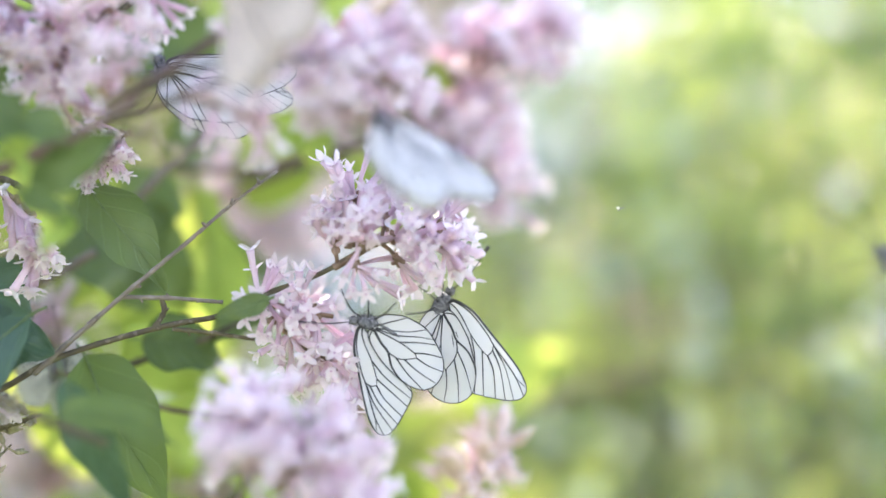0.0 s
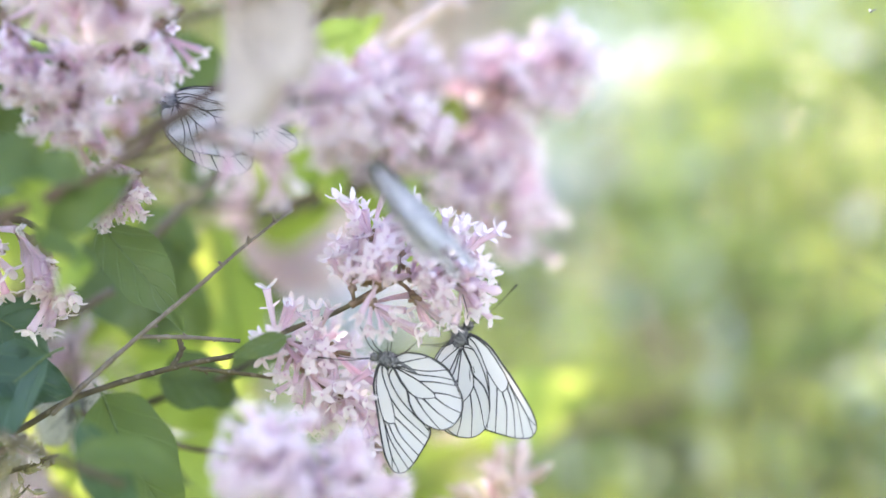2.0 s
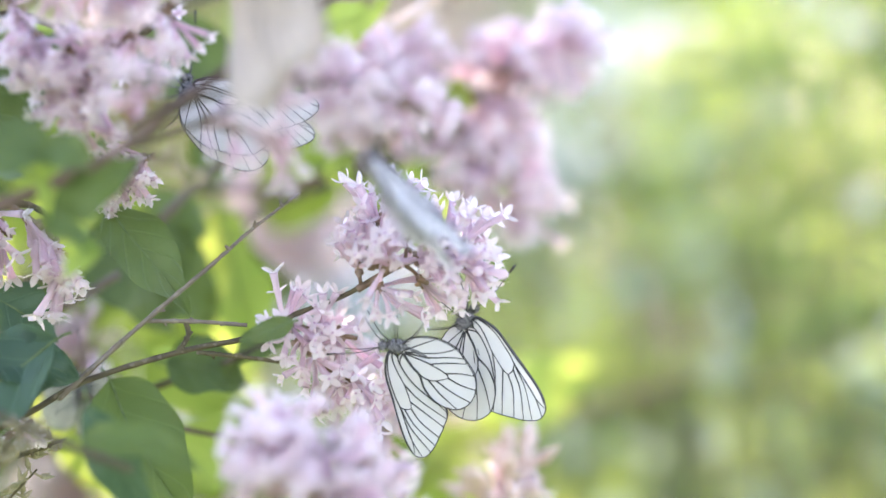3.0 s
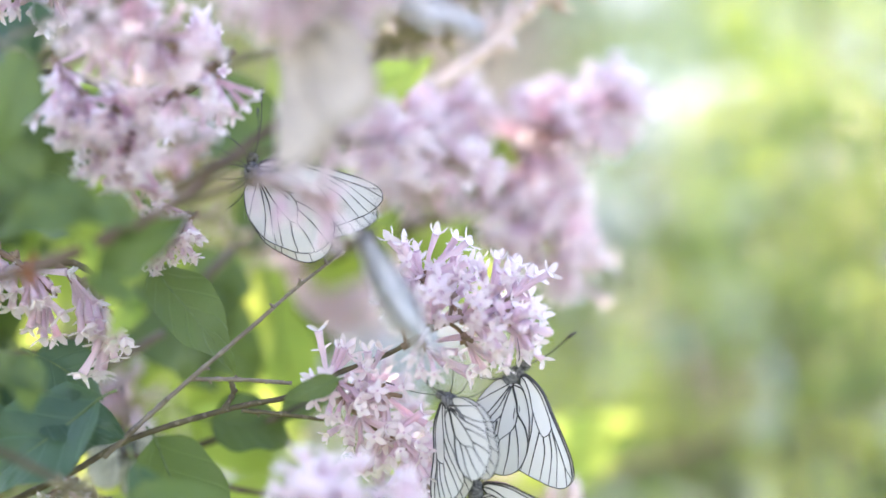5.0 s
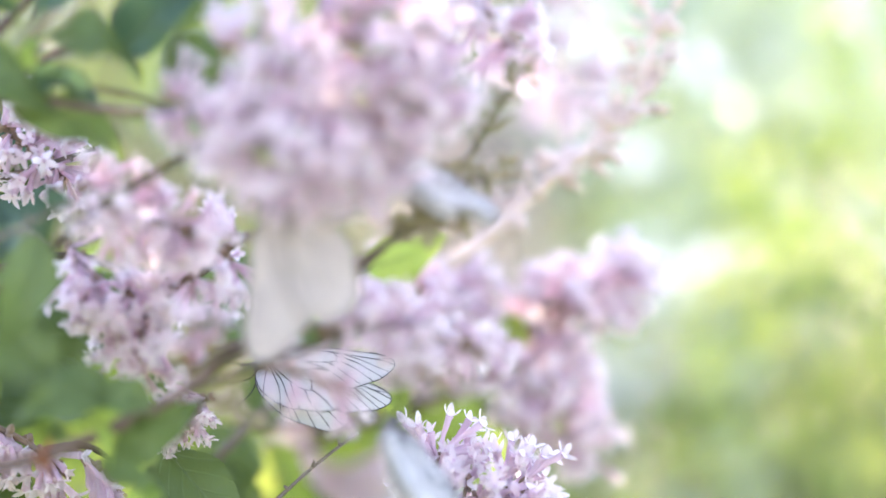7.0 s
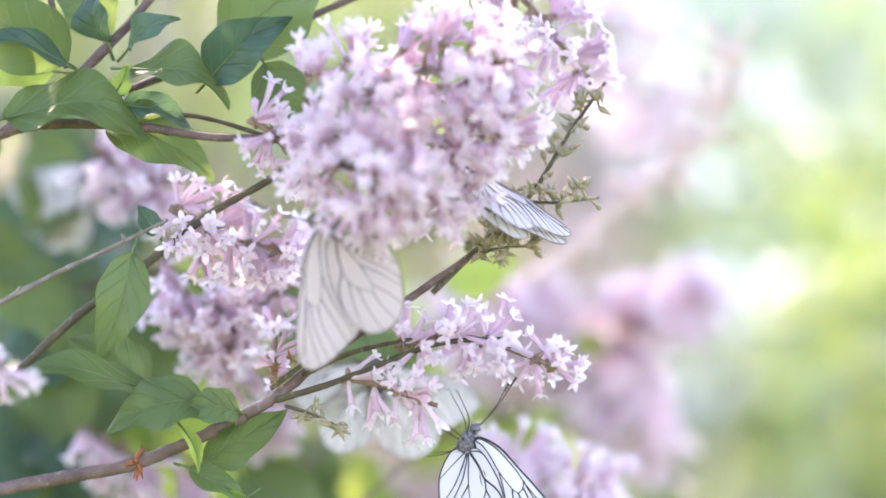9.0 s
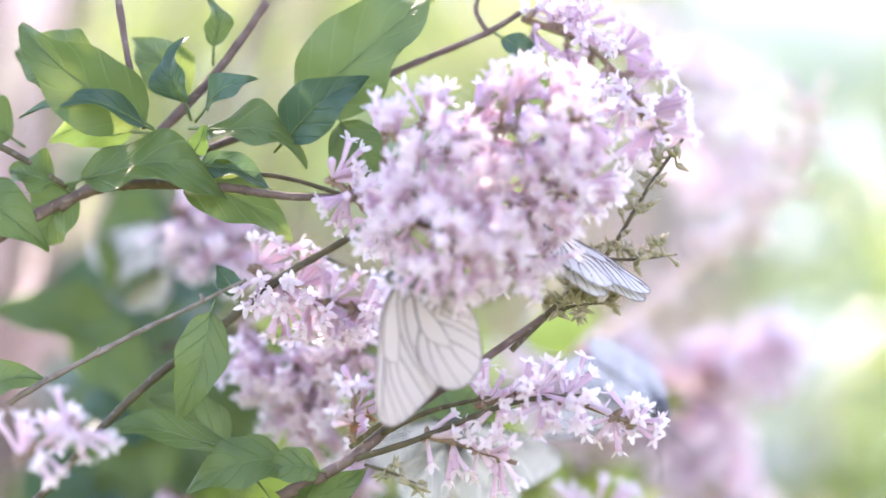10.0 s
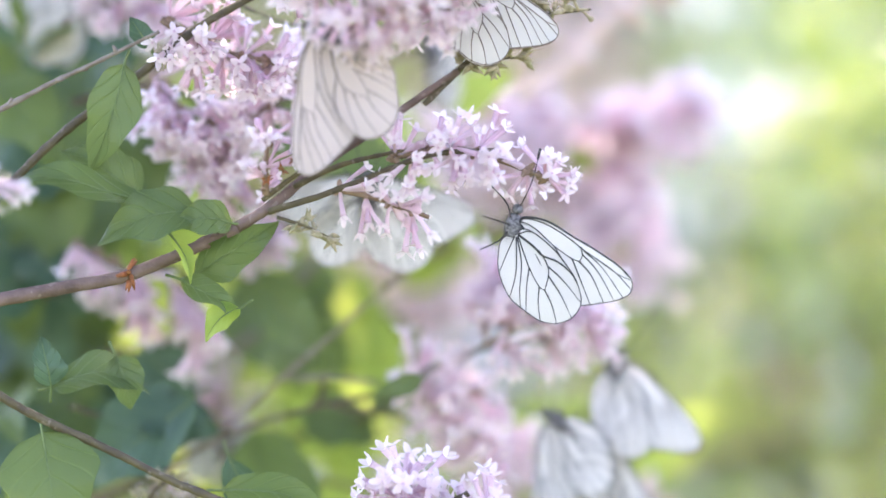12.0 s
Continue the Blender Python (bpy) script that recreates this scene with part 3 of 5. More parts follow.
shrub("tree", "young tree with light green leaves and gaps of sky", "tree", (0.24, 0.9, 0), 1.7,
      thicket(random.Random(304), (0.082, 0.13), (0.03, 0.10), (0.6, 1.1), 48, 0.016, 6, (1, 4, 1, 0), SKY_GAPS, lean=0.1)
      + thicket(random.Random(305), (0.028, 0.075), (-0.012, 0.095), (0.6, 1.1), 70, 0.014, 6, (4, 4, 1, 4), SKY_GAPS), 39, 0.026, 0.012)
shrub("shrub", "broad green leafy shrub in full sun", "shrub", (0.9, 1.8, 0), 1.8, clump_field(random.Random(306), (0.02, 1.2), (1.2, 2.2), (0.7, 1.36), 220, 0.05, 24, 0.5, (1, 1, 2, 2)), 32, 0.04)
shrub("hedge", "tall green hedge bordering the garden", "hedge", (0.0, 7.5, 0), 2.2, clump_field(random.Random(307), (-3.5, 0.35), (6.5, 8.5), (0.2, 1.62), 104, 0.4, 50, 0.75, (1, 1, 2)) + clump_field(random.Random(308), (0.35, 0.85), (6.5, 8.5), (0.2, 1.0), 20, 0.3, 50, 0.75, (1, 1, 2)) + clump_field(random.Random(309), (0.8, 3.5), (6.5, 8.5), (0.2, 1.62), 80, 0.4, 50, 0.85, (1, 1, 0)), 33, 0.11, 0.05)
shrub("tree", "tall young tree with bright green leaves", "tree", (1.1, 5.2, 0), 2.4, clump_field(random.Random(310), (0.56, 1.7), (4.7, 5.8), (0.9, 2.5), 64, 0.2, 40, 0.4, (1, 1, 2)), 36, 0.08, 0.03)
# Haze of distance is put into these trees' bluish leaf colour.
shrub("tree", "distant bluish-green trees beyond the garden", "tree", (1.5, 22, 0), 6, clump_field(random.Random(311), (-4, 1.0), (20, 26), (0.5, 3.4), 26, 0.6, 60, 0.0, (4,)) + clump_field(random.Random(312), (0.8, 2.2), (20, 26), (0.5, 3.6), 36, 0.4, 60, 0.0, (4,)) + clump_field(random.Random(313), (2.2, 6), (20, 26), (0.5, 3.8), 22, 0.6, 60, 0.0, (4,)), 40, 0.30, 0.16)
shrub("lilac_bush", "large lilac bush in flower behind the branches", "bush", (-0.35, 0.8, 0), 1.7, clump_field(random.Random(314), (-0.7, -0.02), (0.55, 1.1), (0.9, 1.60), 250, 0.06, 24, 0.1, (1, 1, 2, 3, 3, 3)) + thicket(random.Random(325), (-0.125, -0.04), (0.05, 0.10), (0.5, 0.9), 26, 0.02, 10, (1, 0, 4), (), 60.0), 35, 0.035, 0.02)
# Bluish and pale clumps at the end stand in for bright sky.
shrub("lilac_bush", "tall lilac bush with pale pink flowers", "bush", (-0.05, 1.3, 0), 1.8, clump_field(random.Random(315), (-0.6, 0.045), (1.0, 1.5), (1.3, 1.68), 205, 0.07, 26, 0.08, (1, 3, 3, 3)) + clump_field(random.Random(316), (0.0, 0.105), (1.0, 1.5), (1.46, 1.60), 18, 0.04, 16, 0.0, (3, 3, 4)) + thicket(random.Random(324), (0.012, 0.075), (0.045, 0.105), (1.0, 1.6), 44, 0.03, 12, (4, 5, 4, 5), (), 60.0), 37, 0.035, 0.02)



def shade_canopy_clumps():
    """Leaves added overhead, out of view, to keep the flowers in soft shade, thinner towards the bush's sunny flank."""
    rng = random.Random(63)
    # Twelve extra clumps added to block sun from the front flowers and butterfly.
    out = clump_field(random.Random(318), (-0.19, -0.11), (0.225, 0.275), (1.76, 1.84), 12, 0.03, 16, 0.1, (1, 2, 2))
    for c in clump_field(random.Random(317), (-0.42, 0.04), (0.05, 0.55), (1.66, 2.0), 230, 0.05, 18, 0.1, (1, 2, 2, 3)):
        x, y, z = c[0]
        flank, depth = x + 0.33 * (z - 1.4), y - 0.708 * (z - 1.4)
        if flank > -0.03 and depth > 0.02:
            share = 0.2
        elif -0.085 < depth < 0.10 and (flank < 0.014 or depth < 0.015):
            share = 1.0
        else:
            share = 0.45
        if rng.random() < share:
            out.append(c)
    return out


# Unseen canopy, added only to cast shade on the branches below.
shrub("lilac_bush", "leaf canopy added out of view to shade the flowers", "bush", (-0.30, 0.30, 0), 1.9, shade_canopy_clumps(), 38, 0.035, 0.02)

# ---- lilac branches in the middle depth ----
LB = "lilac_branch"
G = "branches of the lilac bush"
mid = thing(LB, (-0.0856, 0.0000, 1.3374), "thin brown lilac branch bearing a pale mauve flower head", "lilac branch", G)
stem(mid, [(-0.0993, 0.0000, 1.3297), (-0.0806, 0.0000, 1.3387), (-0.0670, 0.0000, 1.3463), (-0.0458, 0.0000, 1.3528), (-0.0321, 0.0000, 1.3557), (-0.0222, 0.0000, 1.3605), (-0.0110, 0.0000, 1.3647), (0.0002, -0.0000, 1.3708), (0.0140, 0.0020, 1.3759)], 0.00075, 0.0005, STALK, seed=3)
stem(mid, [(-0.0732, 0.0000, 1.3422), (-0.0663, -0.0010, 1.3486), (-0.0539, -0.0020, 1.3596), (-0.0398, 0.0000, 1.3716), (-0.0300, 0.0040, 1.3802), (-0.0201, 0.0080, 1.3877)], 0.00064, 0.0003, GREY_BARK, "twig", 0.3, 4)
stem(mid, [(-0.0540, -0.0010, 1.3595), (-0.0434, 0.0000, 1.3594), (-0.0315, 0.0000, 1.3586)], 0.0005, 0.0004, GREY_BARK, "twig", 0.4, 5)
stem(mid, [(-0.0468, 0.0000, 1.3525), (-0.0446, 0.0000, 1.3563), (-0.0451, 0.0000, 1.3593)], 0.0006, 0.0005, STALK, "twig", 0.4, 6)
stem(mid, [(-0.0427, 0.0000, 1.3526), (-0.0339, 0.0000, 1.3517), (-0.0246, 0.0020, 1.3504)], 0.0005, 0.0004, STALK, "twig", 0.4, 7)
leaf(mid, (-0.0209, -0.0120, 1.3599), (-0.0329, -0.0120, 1.3556), 0.0048, LEAF, (0.1, -1, 0.1), 0.05, 0.1, seed=1, tail=0.001, curl=0.02, label="small narrow dark green leaf")
panicle(mid, [(-0.0072, 0.0000, 1.3665), (0.0040, 0.0000, 1.3727), (0.0177, 0.0000, 1.3766)], 0.0185, 105, 11, tip=0.85, facing=0.4, buds=0.08)
panicle(mid, [(-0.0041, 0.0000, 1.3707), (-0.0030, 0.0000, 1.3783), (-0.0018, 0.0000, 1.3839)], 0.0100, 30, 10, tip=0.9, droop=-0.6)
panicle(mid, [(-0.0247, 0.0020, 1.3592), (-0.0172, 0.0020, 1.3574), (-0.0071, 0.0020, 1.3556)], 0.0115, 40, 12)
panicle(mid, [(0.0064, -0.0040, 1.3728), (0.0127, -0.0060, 1.3723), (0.0189, -0.0060, 1.3711)], 0.0105, 34, 9, tip=0.9, buds=0.35, half=0.4, face=(1, -0.5, 0.1), facing=0.8, scale=1.1)
panicle(mid, [(-0.0152, 0.0350, 1.3552), (-0.0071, 0.0350, 1.3444), (-0.0010, 0.0350, 1.3321)], 0.0140, 95, 59, facing=0.3)
panicle(mid, [(-0.0209, 0.0030, 1.3555), (-0.0121, 0.0030, 1.3480), (-0.0007, 0.0040, 1.3431)], 0.0105, 52, 13, droop=0.4)

left = thing(LB, (-0.1073, 0.0000, 1.3929), "leafy lilac branch with drooping fading mauve flowers", "lilac branch", G)
stem(left, [(-0.1103, 0.0040, 1.3790), (-0.0951, 0.0030, 1.3828), (-0.0813, 0.0030, 1.3853), (-0.0731, 0.0020, 1.3809)], 0.0011, 0.0006, STALK, seed=8)
panicle(left, [(-0.1023, 0.0000, 1.3904), (-0.0923, 0.0000, 1.3854), (-0.0836, 0.0000, 1.3778)], 0.0135, 44, 14, droop=1.5, buds=0.15, half=0.5, scale=1.1)
panicle(left, [(-0.0836, 0.0000, 1.3847), (-0.0761, 0.0000, 1.3791), (-0.0717, 0.0000, 1.3728)], 0.0130, 44, 15, droop=2.2, half=0.5, scale=1.12)
panicle(left, [(-0.0535, 0.0060, 1.3958), (-0.0585, 0.0060, 1.3918), (-0.0638, 0.0060, 1.3885)], 0.0078, 105, 16, droop=0.5, buds=0.3, half=0.4, scale=0.72)
panicle(left, [(-0.0433, -0.0200, 1.4315), (-0.0555, -0.0200, 1.4230), (-0.0654, -0.0200, 1.4132), (-0.0684, -0.0200, 1.4059)], 0.0150, 120, 17)
panicle(left, [(-0.0825, -0.0200, 1.4292), (-0.0776, -0.0200, 1.4231), (-0.0739, -0.0200, 1.4169)], 0.0125, 54, 18, droop=1.2, half=0.4, scale=1.05)
panicle(left, [(-0.1002, 0.0000, 1.4573), (-0.0902, 0.0000, 1.4498), (-0.0840, 0.0000, 1.4447)], 0.0130, 80, 19)
stem(left, [(-0.1052, 0.0000, 1.4423), (-0.0913, -0.0020, 1.4466), (-0.0778, -0.0020, 1.4509)], 0.0006, 0.0004, GREY_BARK, "twig", 0.7, 9)
stem(left, [(-0.1032, 0.0040, 1.4236), (-0.0831, 0.0040, 1.4273), (-0.0605, 0.0040, 1.4210), (-0.0454, 0.0030, 1.4309)], 0.0011, 0.0006, STALK, seed=10)
leaf(left, (-0.0629, 0.0080, 1.3845), (-0.0439, 0.0060, 1.3614), 0.0150, LEAF, (0.3, -1, 0.5), 0.1, 0.15, seed=2)
leaf(left, (-0.0564, 0.0450, 1.3498), (-0.0321, 0.0450, 1.3383), 0.014, LEAF_YOUNG, (0.2, -1, -0.3), 0.1, seed=70)
leaf(left, (-0.0874, -0.0100, 1.3515), (-0.0680, -0.0120, 1.3480), 0.0125, LEAF_BLUE, (0.1, -1, 0.5), 0.1, seed=5)
leaf(left, (-0.0893, 0.0100, 1.3646), (-0.0738, 0.0100, 1.3547), 0.014, LEAF_BLUE, (0.1, -1, 0.5), 0.1, seed=6)
leaf(left, (-0.1065, 0.0040, 1.4117), (-0.0762, 0.0020, 1.4064), 0.019, LEAF, (0.1, -1, 0.3), 0.1, seed=7)
stem(left, [(-0.0696, 0.0200, 1.3423), (-0.0597, 0.0250, 1.3377), (-0.0419, 0.0300, 1.3327), (-0.0290, 0.0300, 1.3320)], 0.0008, 0.0005, BARK, seed=72)
stem(left, [(-0.0582, 0.0600, 1.3745), (-0.0524, 0.0500, 1.3819), (-0.0433, 0.0500, 1.3911), (-0.0329, 0.0500, 1.3991)], 0.0013, 0.0009, GREY_BARK, seed=73)
stem(left, [(-0.0893, 0.0400, 1.3536), (-0.0803, 0.0400, 1.3595), (-0.0712, 0.0400, 1.3635), (-0.0622, 0.0400, 1.3688)], 0.0016, 0.0010, GREY_BARK, seed=74)
stem(left, [(-0.1024, -0.0120, 1.3534), (-0.0914, -0.0100, 1.3506), (-0.0803, -0.0100, 1.3533)], 0.0005, 0.0003, STALK, "twig", 0.6, 75)
stem(left, [(-0.0855, 0.0000, 1.3286), (-0.0793, 0.0000, 1.3306), (-0.0725, 0.0000, 1.3331)], 0.0006, 0.0003, STALK, "twig", 0.6, 76)

leaf(left, (-0.0627, 0.0120, 1.3459), (-0.0431, 0.0040, 1.3144), 0.0215, LEAF_OLIVE, (0.25, -1, 0.3), 0.07, 0.15, wave=0.04, seed=90, label="broad fresh green leaf with a clean edge")
leaf(left, (-0.0511, 0.0300, 1.3492), (-0.0317, 0.0300, 1.3442), 0.0150, LEAF, (0.1, -1, 0.5), 0.07, seed=91)
leaf(left, (-0.0841, -0.0040, 1.3501), (-0.0684, -0.0060, 1.3484), 0.0160, LEAF_BLUE, (0.2, -1, 0.5), 0.07, seed=92)
leaf(left, (-0.0470, 0.0700, 1.3870), (-0.0620, 0.0600, 1.3660), 0.0170, LEAF_OLIVE, (0.1, -1, 0.2), 0.06, seed=93)
leaf(left, (-0.0420, 0.0900, 1.3840), (-0.0340, 0.0900, 1.3609), 0.0130, LEAF_YOUNG, (0.1, -1, -0.2), 0.06, seed=94)

# ---- lilac branches behind ----
back = thing(LB, (-0.0391, 0.0500, 1.3880), "lilac branch behind with soft pink flower heads", "lilac branch", G)
stem(back, [(-0.0487, 0.0600, 1.3886), (-0.0312, 0.0500, 1.3880), (-0.0128, 0.0470, 1.3919), (0.0003, 0.0450, 1.3946), (0.0108, 0.0450, 1.3998), (0.0212, 0.0450, 1.4057), (0.0369, 0.0450, 1.4200)], 0.0011, 0.0006, seed=12)
panicle(back, [(0.0173, 0.0450, 1.4096), (0.0291, 0.0450, 1.4148), (0.0435, 0.0450, 1.4233)], 0.0165, 140, 21, tip=0.7)
panicle(back, [(0.0160, 0.0450, 1.4030), (0.0239, 0.0450, 1.3952), (0.0318, 0.0470, 1.3821)], 0.0165, 140, 22, tip=0.6)
panicle(back, [(-0.0205, 0.0400, 1.4108), (-0.0075, 0.0400, 1.4147), (0.0055, 0.0400, 1.4186)], 0.0170, 140, 23)
panicle(back, [(-0.0179, 0.0400, 1.4030), (-0.0049, 0.0400, 1.4043), (0.0107, 0.0400, 1.4069)], 0.0140, 100, 24)
leaf(back, (-0.0185, 0.0120, 1.4238), (0.0003, 0.0140, 1.4310), 0.0105, LEAF_YOUNG, (0.1, -1, -0.3), 0.12, seed=11, label="young yellow-green leaf with a painted sunlit glow")
leaf(back, (0.0120, 0.0340, 1.4133), (0.0191, 0.0340, 1.4066), 0.0055, LEAF_YOUNG, (0.1, -1, -0.3), 0.1, seed=12)
leaf(back, (-0.0139, 0.0300, 1.3895), (-0.0081, 0.0300, 1.3972), 0.0065, LEAF_YOUNG, (0.1, -1, -0.3), 0.1, seed=13)
leaf(back, (0.0082, 0.0500, 1.3939), (0.0141, 0.0500, 1.3860), 0.0065, LEAF, (0.1, -1, 0.3), 0.1, seed=14)


def set_back(ob, far):
    """Moves a branch away from the eye's usual stand, and enlarges it with the distance."""
    eye = Vector((-0.001, -1.0, 1.397))
    ob.matrix_world = Matrix.Translation(eye) @ Matrix.Scale(far, 4) @ Matrix.Translation(-eye) @ ob.matrix_world


set_back(back, 1.032)


def spike(parent, points, count, seed, size=1.0, mat=None, r=0.0007):
    """A spent flower spike with small bud-like capsules on short side stalks."""
    stem(parent, points, r, r * 0.5, mat or STALK, "stem", 0.3, seed)
    rng = random.Random(seed)
    base = parent.matrix_world.translation
    line = smooth_line([Vector(p) - base for p in points], 12)
    many = int(count * 1.5)
    for k in range(many):
        q = line[int(len(line) * (0.25 + 0.74 * k / many))]
        out = Vector((rng.gauss(0, 1), rng.gauss(0, 0.7), rng.gauss(0.2, 1))).normalized()
        bm = bmesh.new()
        e = q + out * 0.0028 * size * rng.uniform(0.4, 1.2)
        tube(bm, [q, q.lerp(e, 0.6), e], 0.00035 * size, 0.0003 * size, 5)
        for j in range(rng.choice((1, 2, 3))):
            d = (out + Vector((rng.gauss(0, .6), rng.gauss(0, .6), rng.gauss(0.3, .6)))).normalized()
            way = [e + d * size * f for f in (0, 0.0010, 0.0022, 0.0035)]
            tube(bm, way[:2], 0.00045 * size, 0.00078 * size, 6)
            tube(bm, way[1:], 0.00078 * size, 0.00014 * size, 6)
        part("capsule", bm, BUD if mat is None else mat, parent)


spike(left, [(-0.0920, 0.0000, 1.3256), (-0.0845, -0.0000, 1.3286), (-0.0782, 0.0000, 1.3306), (-0.0714, 0.0000, 1.3334)], 9, 96, 0.9, r=0.0004)
spike(left, [(-0.0870, 0.0000, 1.3168), (-0.0826, 0.0000, 1.3218), (-0.0780, 0.0000, 1.3266)], 7, 97, 0.9, r=0.0004)
panicle(left, [(-0.0857, 0.0000, 1.3331), (-0.0789, 0.0000, 1.3375)], 0.006, 5, 98, scale=0.8)

PALE = plain("dry pale stalk", (0.55, 0.40, 0.34), (0.70, 0.54, 0.475), 400)
pale = thing(LB, (0.0027, 0.0550, 1.4282), "dry pale spent flower spike of the lilac", "lilac branch", G)
spike(pale, [(0.0001, 0.0550, 1.4255), (0.0093, 0.0550, 1.4321), (0.0226, 0.0550, 1.4439), (0.0358, 0.0550, 1.4551), (0.0438, 0.0550, 1.4624), (0.0478, 0.0550, 1.4742), (0.0498, 0.0550, 1.4848)], 36, 61, 1.6, PALE, 0.0017)
dim = thing(LB, (0.0238, -0.0300, 1.3290), "small pale flower spike of the lilac", "lilac branch", G)
panicle(dim, [(0.0205, 0.0500, 1.3110), (0.0251, 0.0500, 1.3176), (0.0309, 0.0500, 1.3229)], 0.0062, 14, 60, scale=0.8)
spike(dim, [(0.0180, 0.0500, 1.3018), (0.0218, 0.0500, 1.3123), (0.0257, 0.0500, 1.3189), (0.0322, 0.0500, 1.3243)], 16, 62, 2.2, PALE, 0.0014)

# ---- lilac branches in front ----
front = thing(LB, (-0.1189, -0.0500, 1.3776), "brown lilac branch with fresh green leaves and mauve flowers", "lilac branch", G)
stem(front, [(-0.1290, -0.0500, 1.3757), (-0.1139, -0.0500, 1.3788), (-0.0988, -0.0500, 1.3816), (-0.0860, -0.0500, 1.3841), (-0.0725, -0.0500, 1.3894), (-0.0612, -0.0500, 1.3948)], 0.0017, 0.0013, BARK, seed=20)
stem(front, [(-0.0612, -0.0500, 1.3948), (-0.0536, -0.0500, 1.3995), (-0.0437, -0.0480, 1.4076), (-0.0287, -0.0450, 1.4182), (-0.0123, -0.0450, 1.4294)], 0.0013, 0.0008, BARK, seed=21)
stem(front, [(-0.0542, -0.0510, 1.3983), (-0.0435, -0.0530, 1.4014), (-0.0360, -0.0530, 1.4042), (-0.0185, -0.0530, 1.4106), (-0.0035, -0.0520, 1.4118)], 0.0008, 0.0005, STALK, seed=22)
stem(front, [(-0.0486, -0.0500, 1.4038), (-0.0372, -0.0520, 1.4088), (-0.0235, -0.0520, 1.4119)], 0.0007, 0.0004, STALK, seed=23)
stem(front, [(-0.0554, -0.0520, 1.4008), (-0.0497, -0.0540, 1.4051), (-0.0459, -0.0550, 1.4076)], 0.0006, 0.0005, STALK, seed=24)
panicle(front, [(-0.0260, -0.0510, 1.4106), (-0.0110, -0.0500, 1.4118), (0.0077, -0.0480, 1.4055)], 0.0115, 83, 31, tip=0.6, droop=0.25, scale=0.9)
panicle(front, [(-0.0385, -0.0520, 1.4032), (-0.0285, -0.0520, 1.4007), (-0.0186, -0.0520, 1.3969)], 0.0085, 30, 32, droop=0.8, buds=0.2, scale=0.9)
spike(front, [(-0.0199, -0.0450, 1.4219), (-0.0110, -0.0450, 1.4306), (0.0016, -0.0450, 1.4432), (0.0111, -0.0450, 1.4582), (0.0187, -0.0450, 1.4688)], 22, 63)
spike(front, [(0.0016, -0.0450, 1.4421), (0.0091, -0.0450, 1.4421), (0.0173, -0.0450, 1.4431)], 8, 64, r=0.0004)
spike(front, [(-0.0123, -0.0460, 1.4300), (-0.0047, -0.0460, 1.4319), (0.0028, -0.0460, 1.4324)], 12, 65, r=0.0004)
spike(front, [(-0.0523, -0.0520, 1.3970), (-0.0448, -0.0520, 1.3945), (-0.0392, -0.0520, 1.3913)], 8, 66, 0.8, r=0.0004)
leaf(front, (-0.0698, -0.0520, 1.3982), (-0.0917, -0.0560, 1.3920), 0.0125, LEAF, (0.1, -1, 0.5), 0.1, seed=20, label="fresh green lilac leaf with pale veins")
leaf(front, (-0.0623, -0.0520, 1.3957), (-0.0757, -0.0560, 1.3951), 0.0085, LEAF, (0.1, -1, 0.4), 0.14, seed=21)
leaf(front, (-0.0708, -0.0470, 1.3844), (-0.0516, -0.0460, 1.3956), 0.010, LEAF, (0, -1, -0.5), 0.06, seed=22)
leaf(front, (-0.0818, -0.0510, 1.4007), (-0.1158, -0.0550, 1.4020), 0.0085, LEAF, (0, -1, 0.9), 0.22, seed=23)
leaf(front, (-0.0830, -0.0440, 1.4014), (-0.1007, -0.0440, 1.4127), 0.012, LEAF, (0.2, -1, 0.4), 0.1, seed=24)
leaf(front, (-0.0737, -0.0510, 1.3832), (-0.0605, -0.0520, 1.3751), 0.007, LEAF, (0.2, -1, 0.9), 0.15, seed=25)
leaf(front, (-0.0606, -0.0520, 1.3769), (-0.0683, -0.0530, 1.3698), 0.006, LEAF_YOUNG, (-0.2, -1, 0.3), 0.2, 0.4, seed=26)
leaf(front, (-0.0754, -0.0530, 1.3926), (-0.0709, -0.0550, 1.3826), 0.0035, LEAF_YOUNG, (0.8, -1, 0.1), 0.1, 0.4, seed=27)

upper = thing(LB, (-0.1314, -0.0500, 1.4500), "leafy lilac branch with full mauve flower heads in the sun", "lilac branch", G)
stem(upper, [(-0.1393, -0.0480, 1.4451), (-0.1216, -0.0480, 1.4548), (-0.1102, -0.0480, 1.4590), (-0.0987, -0.0500, 1.4595), (-0.0822, -0.0510, 1.4585), (-0.0684, -0.0510, 1.4565), (-0.0409, -0.0500, 1.4558)], 0.0014, 0.0008, BARK, seed=25)
stem(upper, [(-0.1203, -0.0480, 1.4544), (-0.1054, -0.0460, 1.4649), (-0.0928, -0.0450, 1.4765), (-0.0827, -0.0450, 1.4878), (-0.0738, -0.0450, 1.5004)], 0.0012, 0.0009, BARK, seed=26)
stem(upper, [(-0.0904, -0.0440, 1.4664), (-0.0740, -0.0430, 1.4727), (-0.0589, -0.0420, 1.4788), (-0.0387, -0.0400, 1.4876), (-0.0247, -0.0400, 1.4934), (-0.0171, -0.0400, 1.4979)], 0.0009, 0.0006, BARK, seed=27)
stem(upper, [(-0.0247, -0.0400, 1.4934), (-0.0272, -0.0400, 1.4980), (-0.0266, -0.0400, 1.5018)], 0.0006, 0.0005, BARK, seed=28)
